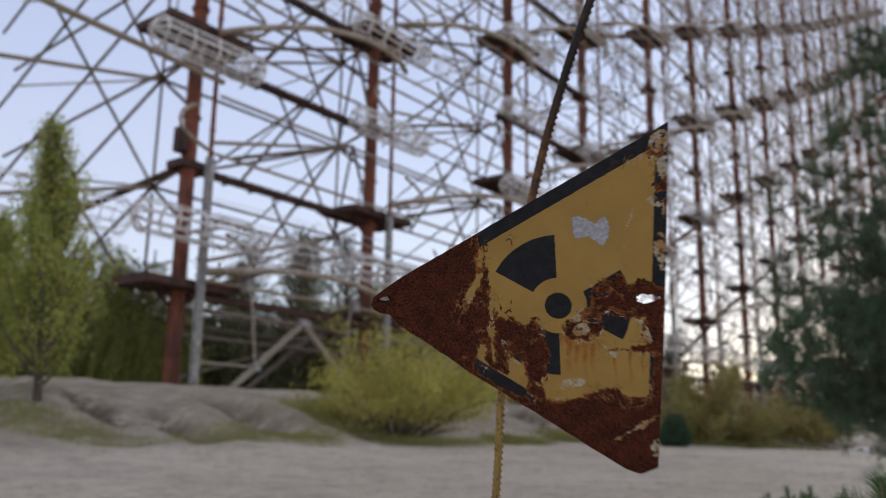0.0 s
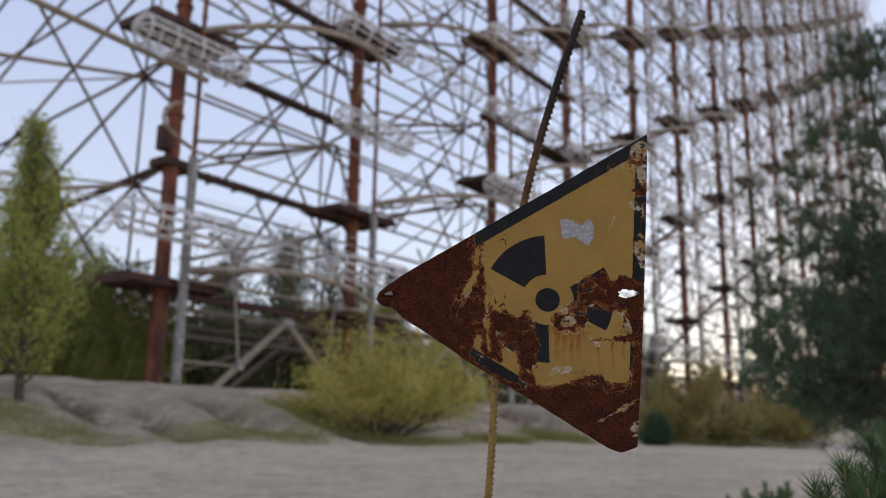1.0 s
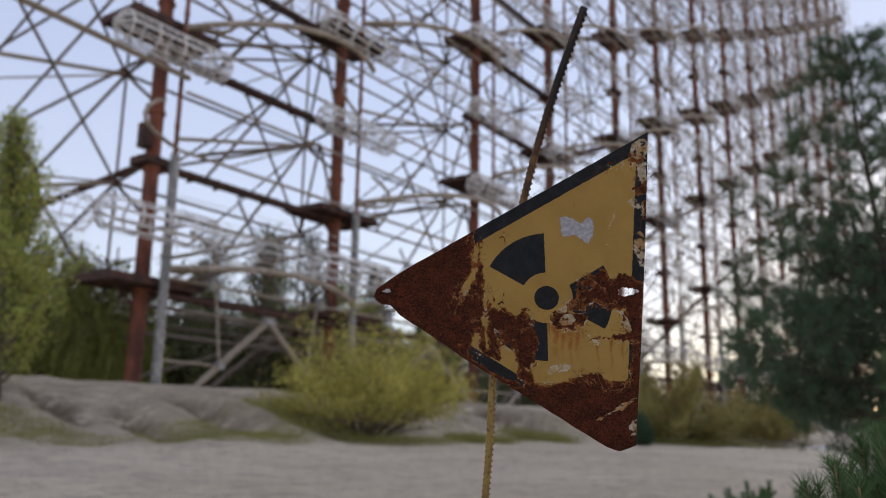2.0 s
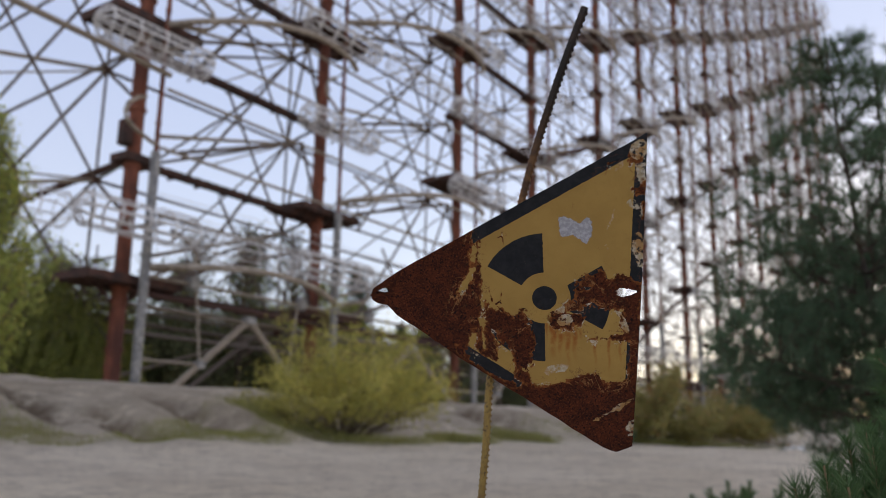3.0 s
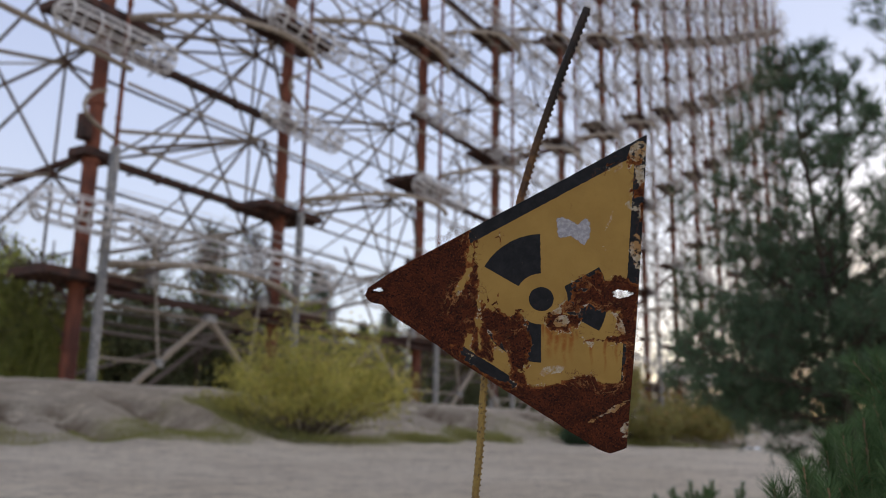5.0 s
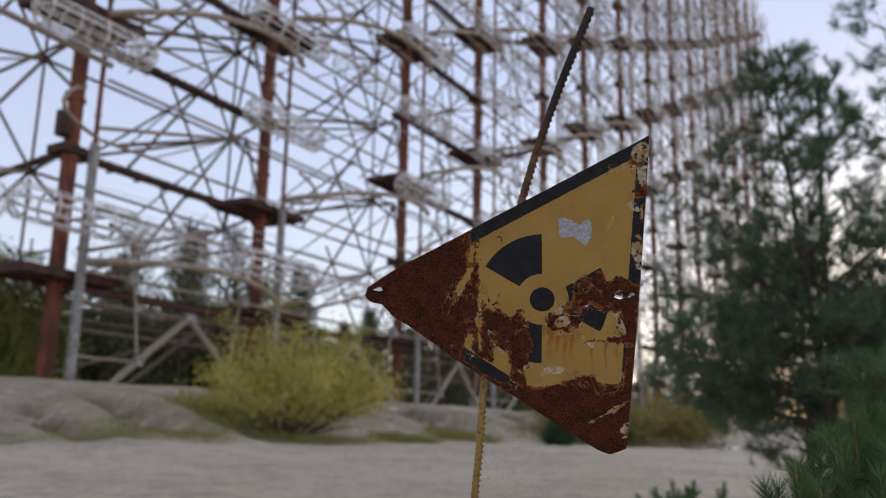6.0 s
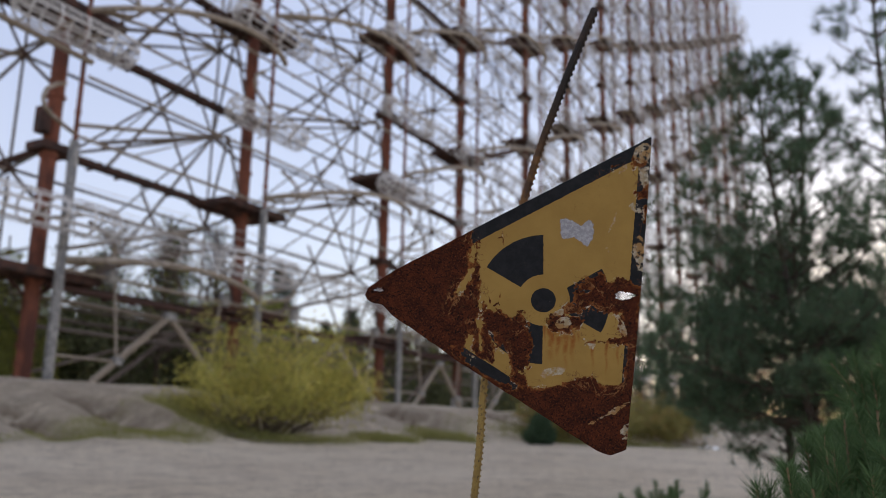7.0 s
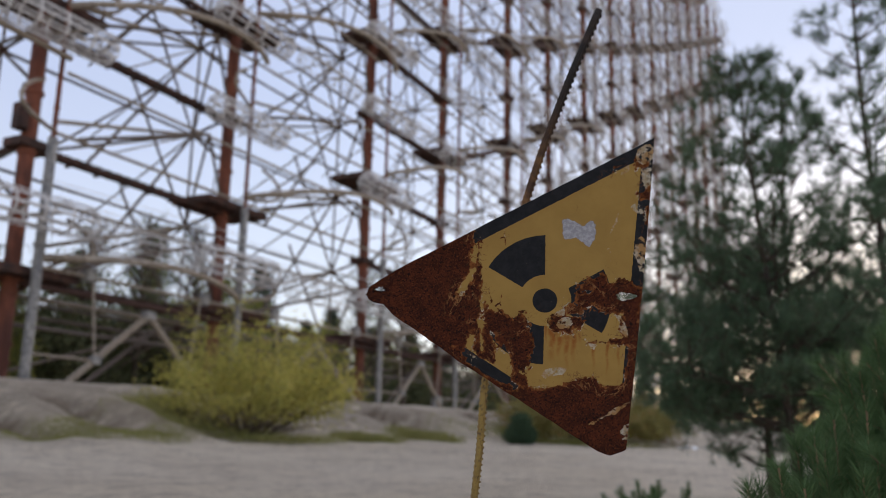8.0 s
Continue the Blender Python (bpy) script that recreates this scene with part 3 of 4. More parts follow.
def lattice(bm, bar, thick):
    """Turns every face of bm into an opening framed by bars, in one piece."""
    bm.normal_update()
    made = bmesh.ops.inset_individual(bm, faces=bm.faces[:], thickness=bar, use_even_offset=True)
    rims = set(made["faces"])
    bmesh.ops.delete(bm, geom=[f for f in bm.faces if f not in rims], context="FACES_ONLY")
    bmesh.ops.solidify(bm, geom=bm.faces[:], thickness=thick)


def platform_mesh(half, deep, nx, ny):
    bm = bmesh.new()
    bmesh.ops.create_grid(bm, x_segments=nx, y_segments=ny, size=1.0)
    for v in bm.verts:
        v.co.x *= half
        v.co.y *= deep
    lattice(bm, 0.13, 0.34)
    me = bpy.data.meshes.new("platform")
    bm.to_mesh(me)
    bm.free()
    me.materials.append(DARK_STEEL)
    return me


def mast_tube_mesh():
    verts, faces = [], []
    height = TOP - BASE_Z
    sweep([Vector((0, 0, 0)), Vector((0, 0, height))], [0.32, 0.32], 16, verts, faces)
    for low_band in (0.5, 1.15, 1.8):
        sweep([Vector((0, 0, low_band)), Vector((0, 0, low_band + 0.16))], [0.37, 0.37], 16, verts, faces)
    z = 2.6
    while z < height:
        sweep([Vector((0, 0, z - 0.06)), Vector((0, 0, z + 0.06))], [0.40, 0.40], 16, verts, faces)
        z += RISE / 2
    me = mesh_from("tube", verts, faces, RED_STEEL)
    return me


def pole_mesh(name, low, high, r, material):
    verts, faces = [], []
    sweep([Vector((0, 0, low)), Vector((0, 0, high))], [r, r], 12, verts, faces)
    z = low + 1.2
    while z < high:
        sweep([Vector((0, 0, z)), Vector((0, 0, z + 0.1))], [r * 1.35, r * 1.35], 12, verts, faces)
        z += RISE
    return mesh_from(name, verts, faces, material)


def build_mast():
    thing = tagged(new("antenna_mast"), "tall red-rusted steel tube mast with service platforms on a concrete foot", "mast", "masts of the antenna array")
    place("tube", mast_tube_mesh(), thing, None, "red-brown rusted steel tube")
    front = Vector((0, -1.5, 0))
    place("pole", pole_mesh("pole", 0.0, level(1) - BASE_Z, 0.20, GREY_POLE), thing, Matrix.Translation(front), "grey galvanised steel pole")
    place("pole_top", pole_mesh("pole_top", level(1) - BASE_Z, TOP - BASE_Z - 1, 0.10, RED_STEEL), thing, Matrix.Translation(front))
    bm = bmesh.new()
    add_tube(bm, (0, 0, 0), (0, 0, 1.0), 0.6, 0.48, 14)
    add_box(bm, (0, 0, 0.15), (1.7, 1.7, 0.5), None, 0.05)
    foot = part("foot", bm, CONCRETE, thing, "whitewashed concrete foot")
    foot.matrix_basis = Matrix.Translation((0, 0, -0.2))
    return thing


WIDE, NARROW = platform_mesh(2.25, 1.25, 8, 4), platform_mesh(0.65, 0.55, 3, 3)


def mast_at(s):
    p = A0 + STEP * s
    return Vector((p.x, p.y, BASE_Z))


def mast_pose(s):
    return Matrix.Translation(mast_at(s)) @ TURN


first_mast = build_mast()
first_mast.matrix_basis = mast_pose(MAST_STEPS[0])
MASTS = [first_mast] + [copy_thing(first_mast, mast_pose(s)) for s in MAST_STEPS[1:]]
BRACKET = unit_rod("bracket", DARK_STEEL, 6)
for i, mast in enumerate(MASTS):
    for k in range(LEVELS):
        wide = (i + k) % 2 == 1 or (k == 0 and i < 5)
        z = level(k) - BASE_Z + (0.95 if wide and i == 1 and k else 0.25 if wide else 0.1)
        deck = place("platform", WIDE if wide else NARROW, mast, Matrix.Translation((0.0 if i == 1 and k and wide else 0.25 * ((i * 7 + k * 3) % 5 - 2) if wide else 0, 0.1, z)) @ Matrix.Diagonal((0.6 + 0.12 * ((i * 5 + k * 7) % 6) if wide and i > 5 else 1.0, 1, 1, 1)))
        if wide and k < 8 and i < 9:
            for side in (-1, 1):
                place("bracket", BRACKET, deck, rod_pose((side * 0.25, 0, -1.0), (side * 1.5, 0.0, -0.1), 0.07))
                place("bracket", BRACKET, deck, rod_pose((side * 2.0, -1.25, 0.0), (side * 2.0, -1.25, 0.9), 0.035))


def build_mast_box(mast):
    bm = bmesh.new()
    add_box(bm, (-0.54, -0.1, 11.7), (0.46, 0.5, 1.1), None, 0.03)
    add_box(bm, (-0.54, -0.37, 11.7), (0.36, 0.04, 0.95), None, 0.01)
    part("cabinet", bm, DARK_STEEL, mast, "dark rusted steel cabinet")


build_mast_box(MASTS[1])


def feed_pipe_mesh():
    path = [Vector(p) for p in ((0, -1.5, 0), (0.7, -1.75, 0.05), (1.5, -2.0, 0.2), (1.95, -2.1, 0.4), (2.05, -2.1, 0.75), (1.9, -2.05, 1.15), (1.4, -1.9, 1.55), (0.9, -1.75, 1.8))]
    verts, faces = [], []
    sweep(path, [0.085] * len(path), 8, verts, faces)
    return mesh_from("feed_pipe", verts, faces, TAN_TUBE, True)


FEED = feed_pipe_mesh()
for i, mast in enumerate(MASTS[:11]):
    for k in range(10):
        flip = -1 if (i * 3 + k * 5) % 4 == 0 else 1
        place("feed_pipe", FEED, mast, Matrix.Translation((0, 0, level(k) - BASE_Z + 0.3 + 0.2 * ((i + 2 * k) % 3))) @ Matrix.Diagonal((flip, 1, 1, 1)))
for mast in MASTS[4:]:
    bm = bmesh.new()
    add_tube(bm, (0, 0, 0.8), (0, 0, 2.3), 0.44, 0.40, 14)
    part("collar", bm, CONCRETE, mast, "whitewashed collar round the foot")

ROD_REAR = unit_rod("rear_rod", BROWN_ROD)
ROD_FRONT = unit_rod("front_rod", TAN_TUBE)
ROD_RUST = unit_rod("beam", DARK_STEEL)


def gusset_mesh():
    bm = bmesh.new()
    bmesh.ops.create_icosphere(bm, subdivisions=1, radius=0.30)
    for v in bm.verts:
        v.co.z *= 0.7
    me = bpy.data.meshes.new("gusset")
    bm.to_mesh(me)
    bm.free()
    me.materials.append(DARK_STEEL)
    return me


GUSSET = gusset_mesh()
ROD_WIRE = unit_rod("stay", WIRE, 5)


def bow_mesh():
    """A tube between two poles that bulges out to the front; one metre long, so that it takes the bay's length."""
    points = []
    for i in range(15):
        u = i / 14
        points.append(Vector((u, -(math.sin(math.pi * u) ** 0.75), 0.0)))
    verts, faces = [], []
    sweep([Vector((p.x * 10.9, p.y * 1.7, 0.45 * math.sin(math.pi * p.x))) for p in points], [0.145] * 15, 8, verts, faces)
    return mesh_from("bow", verts, faces, TAN_TUBE, True)


def girder_mesh():
    bm = bmesh.new()
    for sy, sz in ((-0.2, 0), (0.2, 0)):
        add_box(bm, (5.45, sy, sz), (10.9, 0.10, 0.18))
    for i in range(22):
        add_box(bm, (0.25 + i * 0.495, 0, 0.15), (0.40, 0.46, 0.03))
    for i in range(8):
        add_box(bm, (0.5 + i * 1.4, 0.0, -0.20), (0.09, 0.4, 0.09))
    me = bpy.data.meshes.new("girder")
    bm.to_mesh(me)
    bm.free()
    me.materials.append(DARK_STEEL)
    return me


def plate_mesh():
    bm = bmesh.new()
    add_box(bm, (0, 0, 0), (0.42, 0.34, 0.36), None, 0.05)
    for side in (-1, 1):
        add_box(bm, (side * 0.16, -0.19, 0), (0.07, 0.06, 0.26), None, 0.015)
    me = bpy.data.meshes.new("gusset_plate")
    bm.to_mesh(me)
    bm.free()
    me.materials.append(GREY_POLE)
    return me


def stay_net_mesh(fa, fb, material, seed):
    """Thin stays and feeders strung between two masts, level by level."""
    rng = np.random.default_rng(seed)
    verts, faces = [], []
    for k in range(LEVELS - 1):
        for _ in range(3):
            u, w = sorted(rng.uniform(0, 1, 2))
            low, high = fa.lerp(fb, u), fa.lerp(fb, w)
            out, far = rng.uniform(-2.6, 0.9, 2)
            z, rise = level(k) + rng.uniform(0, RISE), rng.choice((-1, 1)) * rng.uniform(0.25, 1.0) * RISE
            a, b = low + FRONT * out, high + FRONT * far
            sweep([Vector((a.x, a.y, z)), Vector((b.x, b.y, z + rise))], [0.045, 0.045], 4, verts, faces)
    return mesh_from("stay_net", verts, faces, material)


BOW, GIRDER, PLATE = bow_mesh(), girder_mesh(), plate_mesh()


def build_bay(i):
    """The bracing between mast i and the next."""
    a, b = mast_at(MAST_STEPS[i]), mast_at(MAST_STEPS[i + 1])
    span = (b - a).length
    thing = tagged(new("truss_bay"), "lattice of rusty rods, walkways and pale bowed tubes between two masts", "truss", "bays of the antenna array")
    fa, fb = a + FRONT * 1.5, b + FRONT * 1.5

    heavy = 1.5 if i < 3 else 1.0

    def at(p, z):
        return Vector((p.x, p.y, z))

    for k in range(LEVELS):
        z = level(k)
        node, past = at(b - FRONT * 2.5, z - 0.6), at(a - FRONT * 2.5, z - 0.6)
        far_rod = ROD_REAR if i < 5 else ROD_FRONT
        place("rear_rod", ROD_REAR, thing, rod_pose(node, at(b, z), 0.055 * heavy))
        place("rear_rod", ROD_REAR, thing, rod_pose(node, at(b, z - 2.6), 0.055 * heavy))
        if i == 1:
            back = at(a - FRONT * 2.5, z - 0.6)
            rear, rear_low = at(a - FRONT * 17.0, z - 1.6), at(a - FRONT * 19.0, z - 1.75 * RISE)
            place("rear_beam", ROD_RUST if k == 1 else ROD_REAR, thing, rod_pose(at(a, z), rear, 0.16 if k == 1 else 0.085))
            place("rear_rod", ROD_REAR, thing, rod_pose(back, rear_low, 0.085))
            place("rear_rod", ROD_FRONT, thing, rod_pose(back, rear + Vector((0, 0, 4.2)), 0.055))
        if i:
            place("rear_rod", far_rod, thing, rod_pose(node, past, 0.05 * heavy))
            place("rear_rod", ROD_REAR, thing, rod_pose(node, at(a, z - RISE - 0.4 if k else BASE_Z + 1.5), 0.05 * heavy))
        if 0 < i < 5:
            place("rear_rod", ROD_FRONT, thing, rod_pose(node, at(b - FRONT * 8.5, z - 0.8), 0.05))
            place("rear_rod", ROD_REAR, thing, rod_pose(node, at(b - FRONT * 11.5, z - RISE), 0.055))
        if k + 1 < LEVELS:
            place("rear_rod", ROD_REAR, thing, rod_pose(node, node + Vector((0, 0, RISE)), 0.045 * heavy))
            place("rear_rod", far_rod, thing, rod_pose(node, at(a.lerp(b, 0.42), z + RISE - 0.3), 0.045 * heavy))
        if k > 0:
            place("front_rod", ROD_FRONT, thing, rod_pose(node, at(fa, z - RISE + 0.7), 0.06 * heavy))
        if k > 1 and i:
            place("diagonal", far_rod, thing, rod_pose(node, at(a.lerp(b, 0.25), z - 2 * RISE), 0.055 * heavy))
            place("diagonal", far_rod, thing, rod_pose(at(a.lerp(b, 0.08), z - RISE), at(a.lerp(b, 0.62), z + 0.4), 0.04 * heavy))
        if i in (1, 3) or (k == 0 and 0 < i < 3):
            place("girder", GIRDER, thing, Matrix.Translation(at(a, z - 0.2)) @ TURN @ Matrix.Diagonal((span / 10.9, 1, 1, 1)))
        elif i:
            place("rear_rod", far_rod, thing, rod_pose(at(a, z), at(b, z), 0.07))
        if i > 3 and (i + k) % 2 and k + 1 < LEVELS:
            place("bridge", ROD_RUST, thing, rod_pose(at(a + FRONT * 0.6, z - 0.1), at(b + FRONT * 0.6, z + RISE - 0.1), 0.20))
        if 4 < i < 12 and k + 1 < LEVELS:
            lean = 0.33 if (i + k) % 2 else 0.67
            place("cross_rod", ROD_RUST if (i + k) % 3 == 0 else ROD_REAR, thing, rod_pose(at(fa, z), at(fb.lerp(fa, 1 - lean), z + RISE), 0.065))
            place("cross_rod", ROD_FRONT, thing, rod_pose(at(fb, z), at(fb.lerp(fa, 1 - lean), z + RISE), 0.065))
        if i < 9:
            place("gusset", GUSSET, thing, Matrix.Translation(node))
        if i == 0:
            if k:
                place("front_rod", ROD_FRONT, thing, rod_pose(at(fa, z + 3.6) + FRONT * 0.8, at(fb, z + 3.3) + FRONT * 0.5, 0.13))
            continue
        elif (i + k) % 2 and i < 7:
            rise = 0.0 if k == 0 else RISE / span
            tilt = Matrix(((1, 0, 0, 0), (0, 1, 0, 0), (rise * span / 10.9, 0, 1, 0), (0, 0, 0, 1)))
            place("bow", BOW, thing, Matrix.Translation(at(fa, z + 0.6)) @ TURN @ Matrix.Diagonal((span / 10.9, 1, 1, 1)) @ tilt)
        place("front_rod", ROD_FRONT, thing, rod_pose(at(fa, z + 0.25), at(fb, z + 0.25), 0.075))
        if k + 1 < LEVELS:
            hub = at(fa.lerp(fb, 0.67) + FRONT * 0.8, z + 2.6)
            place("front_rod", ROD_FRONT, thing, rod_pose(at(fa, z + 2.7) + FRONT * 0.4, at(fb, z + 2.7) + FRONT * 0.4, 0.075))
            place("rear_rod", ROD_REAR, thing, rod_pose(hub, at(fa.lerp(fb, 0.1), z + 0.3), 0.06 * heavy))
            place("rear_rod", ROD_REAR, thing, rod_pose(hub, at(b, z + 0.2), 0.05 * heavy))
            place("rear_rod", ROD_REAR, thing, rod_pose(hub, node, 0.045 * heavy))
    # braces at the foot
    if i == 0:
        return thing
    peak = at((fa + fb) / 2, level(0) - 0.9)
    for p in (fa, fb):
        foot = at(p, BASE_Z) + (peak - at(p, peak.z)).normalized() * 0.45
        place("brace", ROD_FRONT, thing, rod_pose(foot, peak, 0.15))
        if p is fa:
            place("rear_rod", ROD_REAR, thing, rod_pose(foot - FRONT * 2.2 + ALONG * 2.2, peak - FRONT * 2.2 + ALONG * 2.6 - Vector((0, 0, 0.3)), 0.12))
        half_way = foot.lerp(peak, 0.5)
        if i < 6:
            place("gusset_plate", PLATE, thing, Matrix.Translation(half_way) @ TURN)
            place("gusset_plate", PLATE, thing, Matrix.Translation(at(p.lerp(peak, 0.42), level(0) + 0.35)) @ TURN @ Matrix.Diagonal((1.2, 1, 1.7, 1)))
        place("front_rod", ROD_FRONT, thing, rod_pose(at(p, half_way.z), half_way, 0.06))
        place("front_rod", ROD_FRONT, thing, rod_pose(half_way, at(p.lerp(peak, 0.45), level(0) + 0.5), 0.06))
    if i < 6:
        place("gusset_plate", PLATE, thing, Matrix.Translation(peak) @ TURN @ Matrix.Diagonal((1.5, 1, 1, 1)))
    if i > 3:
        for rod_material, seed in ((TAN_TUBE, 1), (BROWN_ROD, 2)):
            tagged(place("stay_net", stay_net_mesh(fa, fb, rod_material, 100 * i + seed), thing), kind="stuff")
    for q in range(7):
        place("stay", ROD_WIRE, thing, rod_pose(at(fa, 8.5 + 0.32 * q) + FRONT * (0.4 + 0.25 * (q % 3)), at(fb, 8.2 + 0.37 * q + 0.3 * math.sin(q * 2.3 + i)) + FRONT * (0.4 + 0.25 * (q % 3)), 0.016))
    for depth, dz, thick, rod in ((0.0, -1.9, 0.09, ROD_REAR), (-1.5, -0.5, 0.11, ROD_FRONT), (0.9, -0.4, 0.13, ROD_RUST), (-2.2, -1.2, 0.09, ROD_REAR)):
        place("beam", rod, thing, rod_pose(at(a + FRONT * depth, level(0) + dz), at(b + FRONT * depth, level(0) + dz), thick))
    return thing


for i in range(len(MAST_STEPS) - 1):
    build_bay(i)


def build_dipole(bar):
    thing = tagged(new("dipole_antenna"), "pale wire cage dipole held out in front of the mast", "antenna", "dipoles of the antenna array")
    length, r = 5.0, 0.70
    bm = bmesh.new()
    rings = []
    for u, w in ((-1.16, 0.25), (-1, 1), (-0.5, 1), (0, 1), (0.5, 1), (1, 1), (1.16, 0.25)):
        rings.append([bm.verts.new((u * length / 2, math.cos(math.pi * q / 5) * r * w, math.sin(math.pi * q / 5) * r * w)) for q in range(10)])
    for lo, hi in zip(rings, rings[1:]):
        for q in range(10):
            bm.faces.new((lo[q], lo[(q + 1) % 10], hi[(q + 1) % 10], hi[q]))
    lattice(bm, bar, 0.04)
    part("cage", bm, WIRE, thing, "cage of pale aluminium wires")
    for side in (-0.5, 0.5):
        place("arm", ROD_FRONT, thing, rod_pose((side * 0.6, 0.8, 0), (side * 1.5, -0.6, 0), 0.05))
    return thing


def dipole_pose(s, z):
    return Matrix.Translation(mast_at(s) + FRONT * 2.3 - ALONG * 1.0 + Vector((0, 0, z - BASE_Z - 0.45))) @ TURN


first_dipole = build_dipole(0.05)
fine_dipole = build_dipole(0.019)
fine_dipole.matrix_basis = dipole_pose(MAST_STEPS[4], 9.4)
first_dipole.matrix_basis = dipole_pose(MAST_STEPS[0], 9.4)
FAR_POSES = []
for i, s in enumerate(MAST_STEPS):
    for k in range(LEVELS):
        spots = []
        if i or k:
            spots.append((s, 9.4 if k == 0 else level(k + 1) - 0.5 if k < LEVELS - 1 else TOP - 0.6))
        if i + 1 < len(MAST_STEPS) and k % 2 == 0 and k < LEVELS - 1:
            spots.append(((s + MAST_STEPS[i + 1]) / 2, 9.1 if k == 0 else level(k + 1) - 0.3))
        for at_s, z in spots:
            if i == 4 and k == 0 and at_s == s:
                continue
            if i < 11:
                copy_thing(first_dipole if i < 4 and at_s == s else fine_dipole, dipole_pose(at_s, z))
            else:
                FAR_POSES.append(dipole_pose(at_s, z))


def build_far_dipoles():
    cage = next(o.data for o in fine_dipole.children if o.name.startswith("cage"))
    co = np.empty(len(cage.vertices) * 3)
    cage.vertices.foreach_get("co", co)
    co = np.c_[co.reshape(-1, 3), np.ones(len(cage.vertices))]
    quads = np.array([tuple(p.vertices) for p in cage.polygons if len(p.vertices) == 4])
    verts = np.concatenate([(co @ np.array(m).T)[:, :3] for m in FAR_POSES])
    faces = np.concatenate([quads + i * len(co) for i in range(len(FAR_POSES))])
    return tagged(new("far_dipole_rows", fast_mesh("far_dipole_rows", verts, faces, WIRE)), "rows of pale wire cage dipoles far along the array", "antenna", kind="stuff")


# ---- plants ----
def leaves(centres, length, width, spread=1.0, droop=0.0, ways=None, rng=None):
    """Leaves as rhombs of two triangles, folded a little: verts and faces."""
    count = len(centres)
    way = rng.normal(size=(count, 3)) * spread
    if ways is not None:
        way = way + ways
    way[:, 2] -= droop
    way /= np.linalg.norm(way, axis=1)[:, None]
    side = np.cross(way, rng.normal(size=(count, 3)))
    side /= np.linalg.norm(side, axis=1)[:, None] + 1e-9
    size = rng.uniform(0.65, 1.3, count)[:, None]
    c = np.asarray(centres)
    tip = c + way * length * size
    belly = c + way * length * size * 0.45
    w = side * width * size * 0.5
    verts = np.stack([c, belly + w, tip, belly - w], 1).reshape(-1, 3)
    base = np.arange(count) * 4
    faces = np.stack([base, base + 1, base + 2, base + 3], 1)
    return verts, faces


def needle_cloud(starts, ends, per, length, width, rng, lean=0.9):
    """Needles round shoots, each one thin triangle."""
    starts, ends = np.repeat(starts, per, 0), np.repeat(ends, per, 0)
    count = len(starts)
    u = rng.uniform(0, 1, (count, 1))
    base = starts + (ends - starts) * u
    axis = ends - starts
    axis /= np.linalg.norm(axis, axis=1)[:, None] + 1e-9
    out = rng.normal(size=(count, 3))
    out -= axis * (out * axis).sum(1)[:, None]
    out /= np.linalg.norm(out, axis=1)[:, None] + 1e-9
    way = axis * lean + out * rng.uniform(0.45, 1.0, (count, 1))
    way /= np.linalg.norm(way, axis=1)[:, None]
    side = np.cross(way, rng.normal(size=(count, 3)))
    side /= np.linalg.norm(side, axis=1)[:, None] + 1e-9
    tip = base + way * length * rng.uniform(0.7, 1.15, (count, 1))
    verts = np.stack([base + side * width / 2, base - side * width / 2, tip], 1).reshape(-1, 3)
    return verts, np.arange(count * 3).reshape(-1, 3)


def fast_mesh(name, verts, faces, material):
    me = bpy.data.meshes.new(name)
    size = faces.shape[1]
    me.vertices.add(len(verts))
    me.vertices.foreach_set("co", np.asarray(verts, np.float32).ravel())
    me.loops.add(len(faces) * size)
    me.loops.foreach_set("vertex_index", np.asarray(faces, np.int32).ravel())
    me.polygons.add(len(faces))
    me.polygons.foreach_set("loop_start", np.arange(0, len(faces) * size, size, dtype=np.int32))
    me.materials.append(material)
    me.update(calc_edges=True)
    me.validate()
    return me


def curve_points(start, way, length, up, rng, steps=6, wobble=0.10):
    points, p, d = [Vector(start)], Vector(start), Vector(way).normalized()
    for _ in range(steps):
        d = (d + Vector((0, 0, up)) / steps + Vector(rng.normal(size=3)) * wobble).normalized()
        p = p + d * length / steps
        points.append(p.copy())
    return points


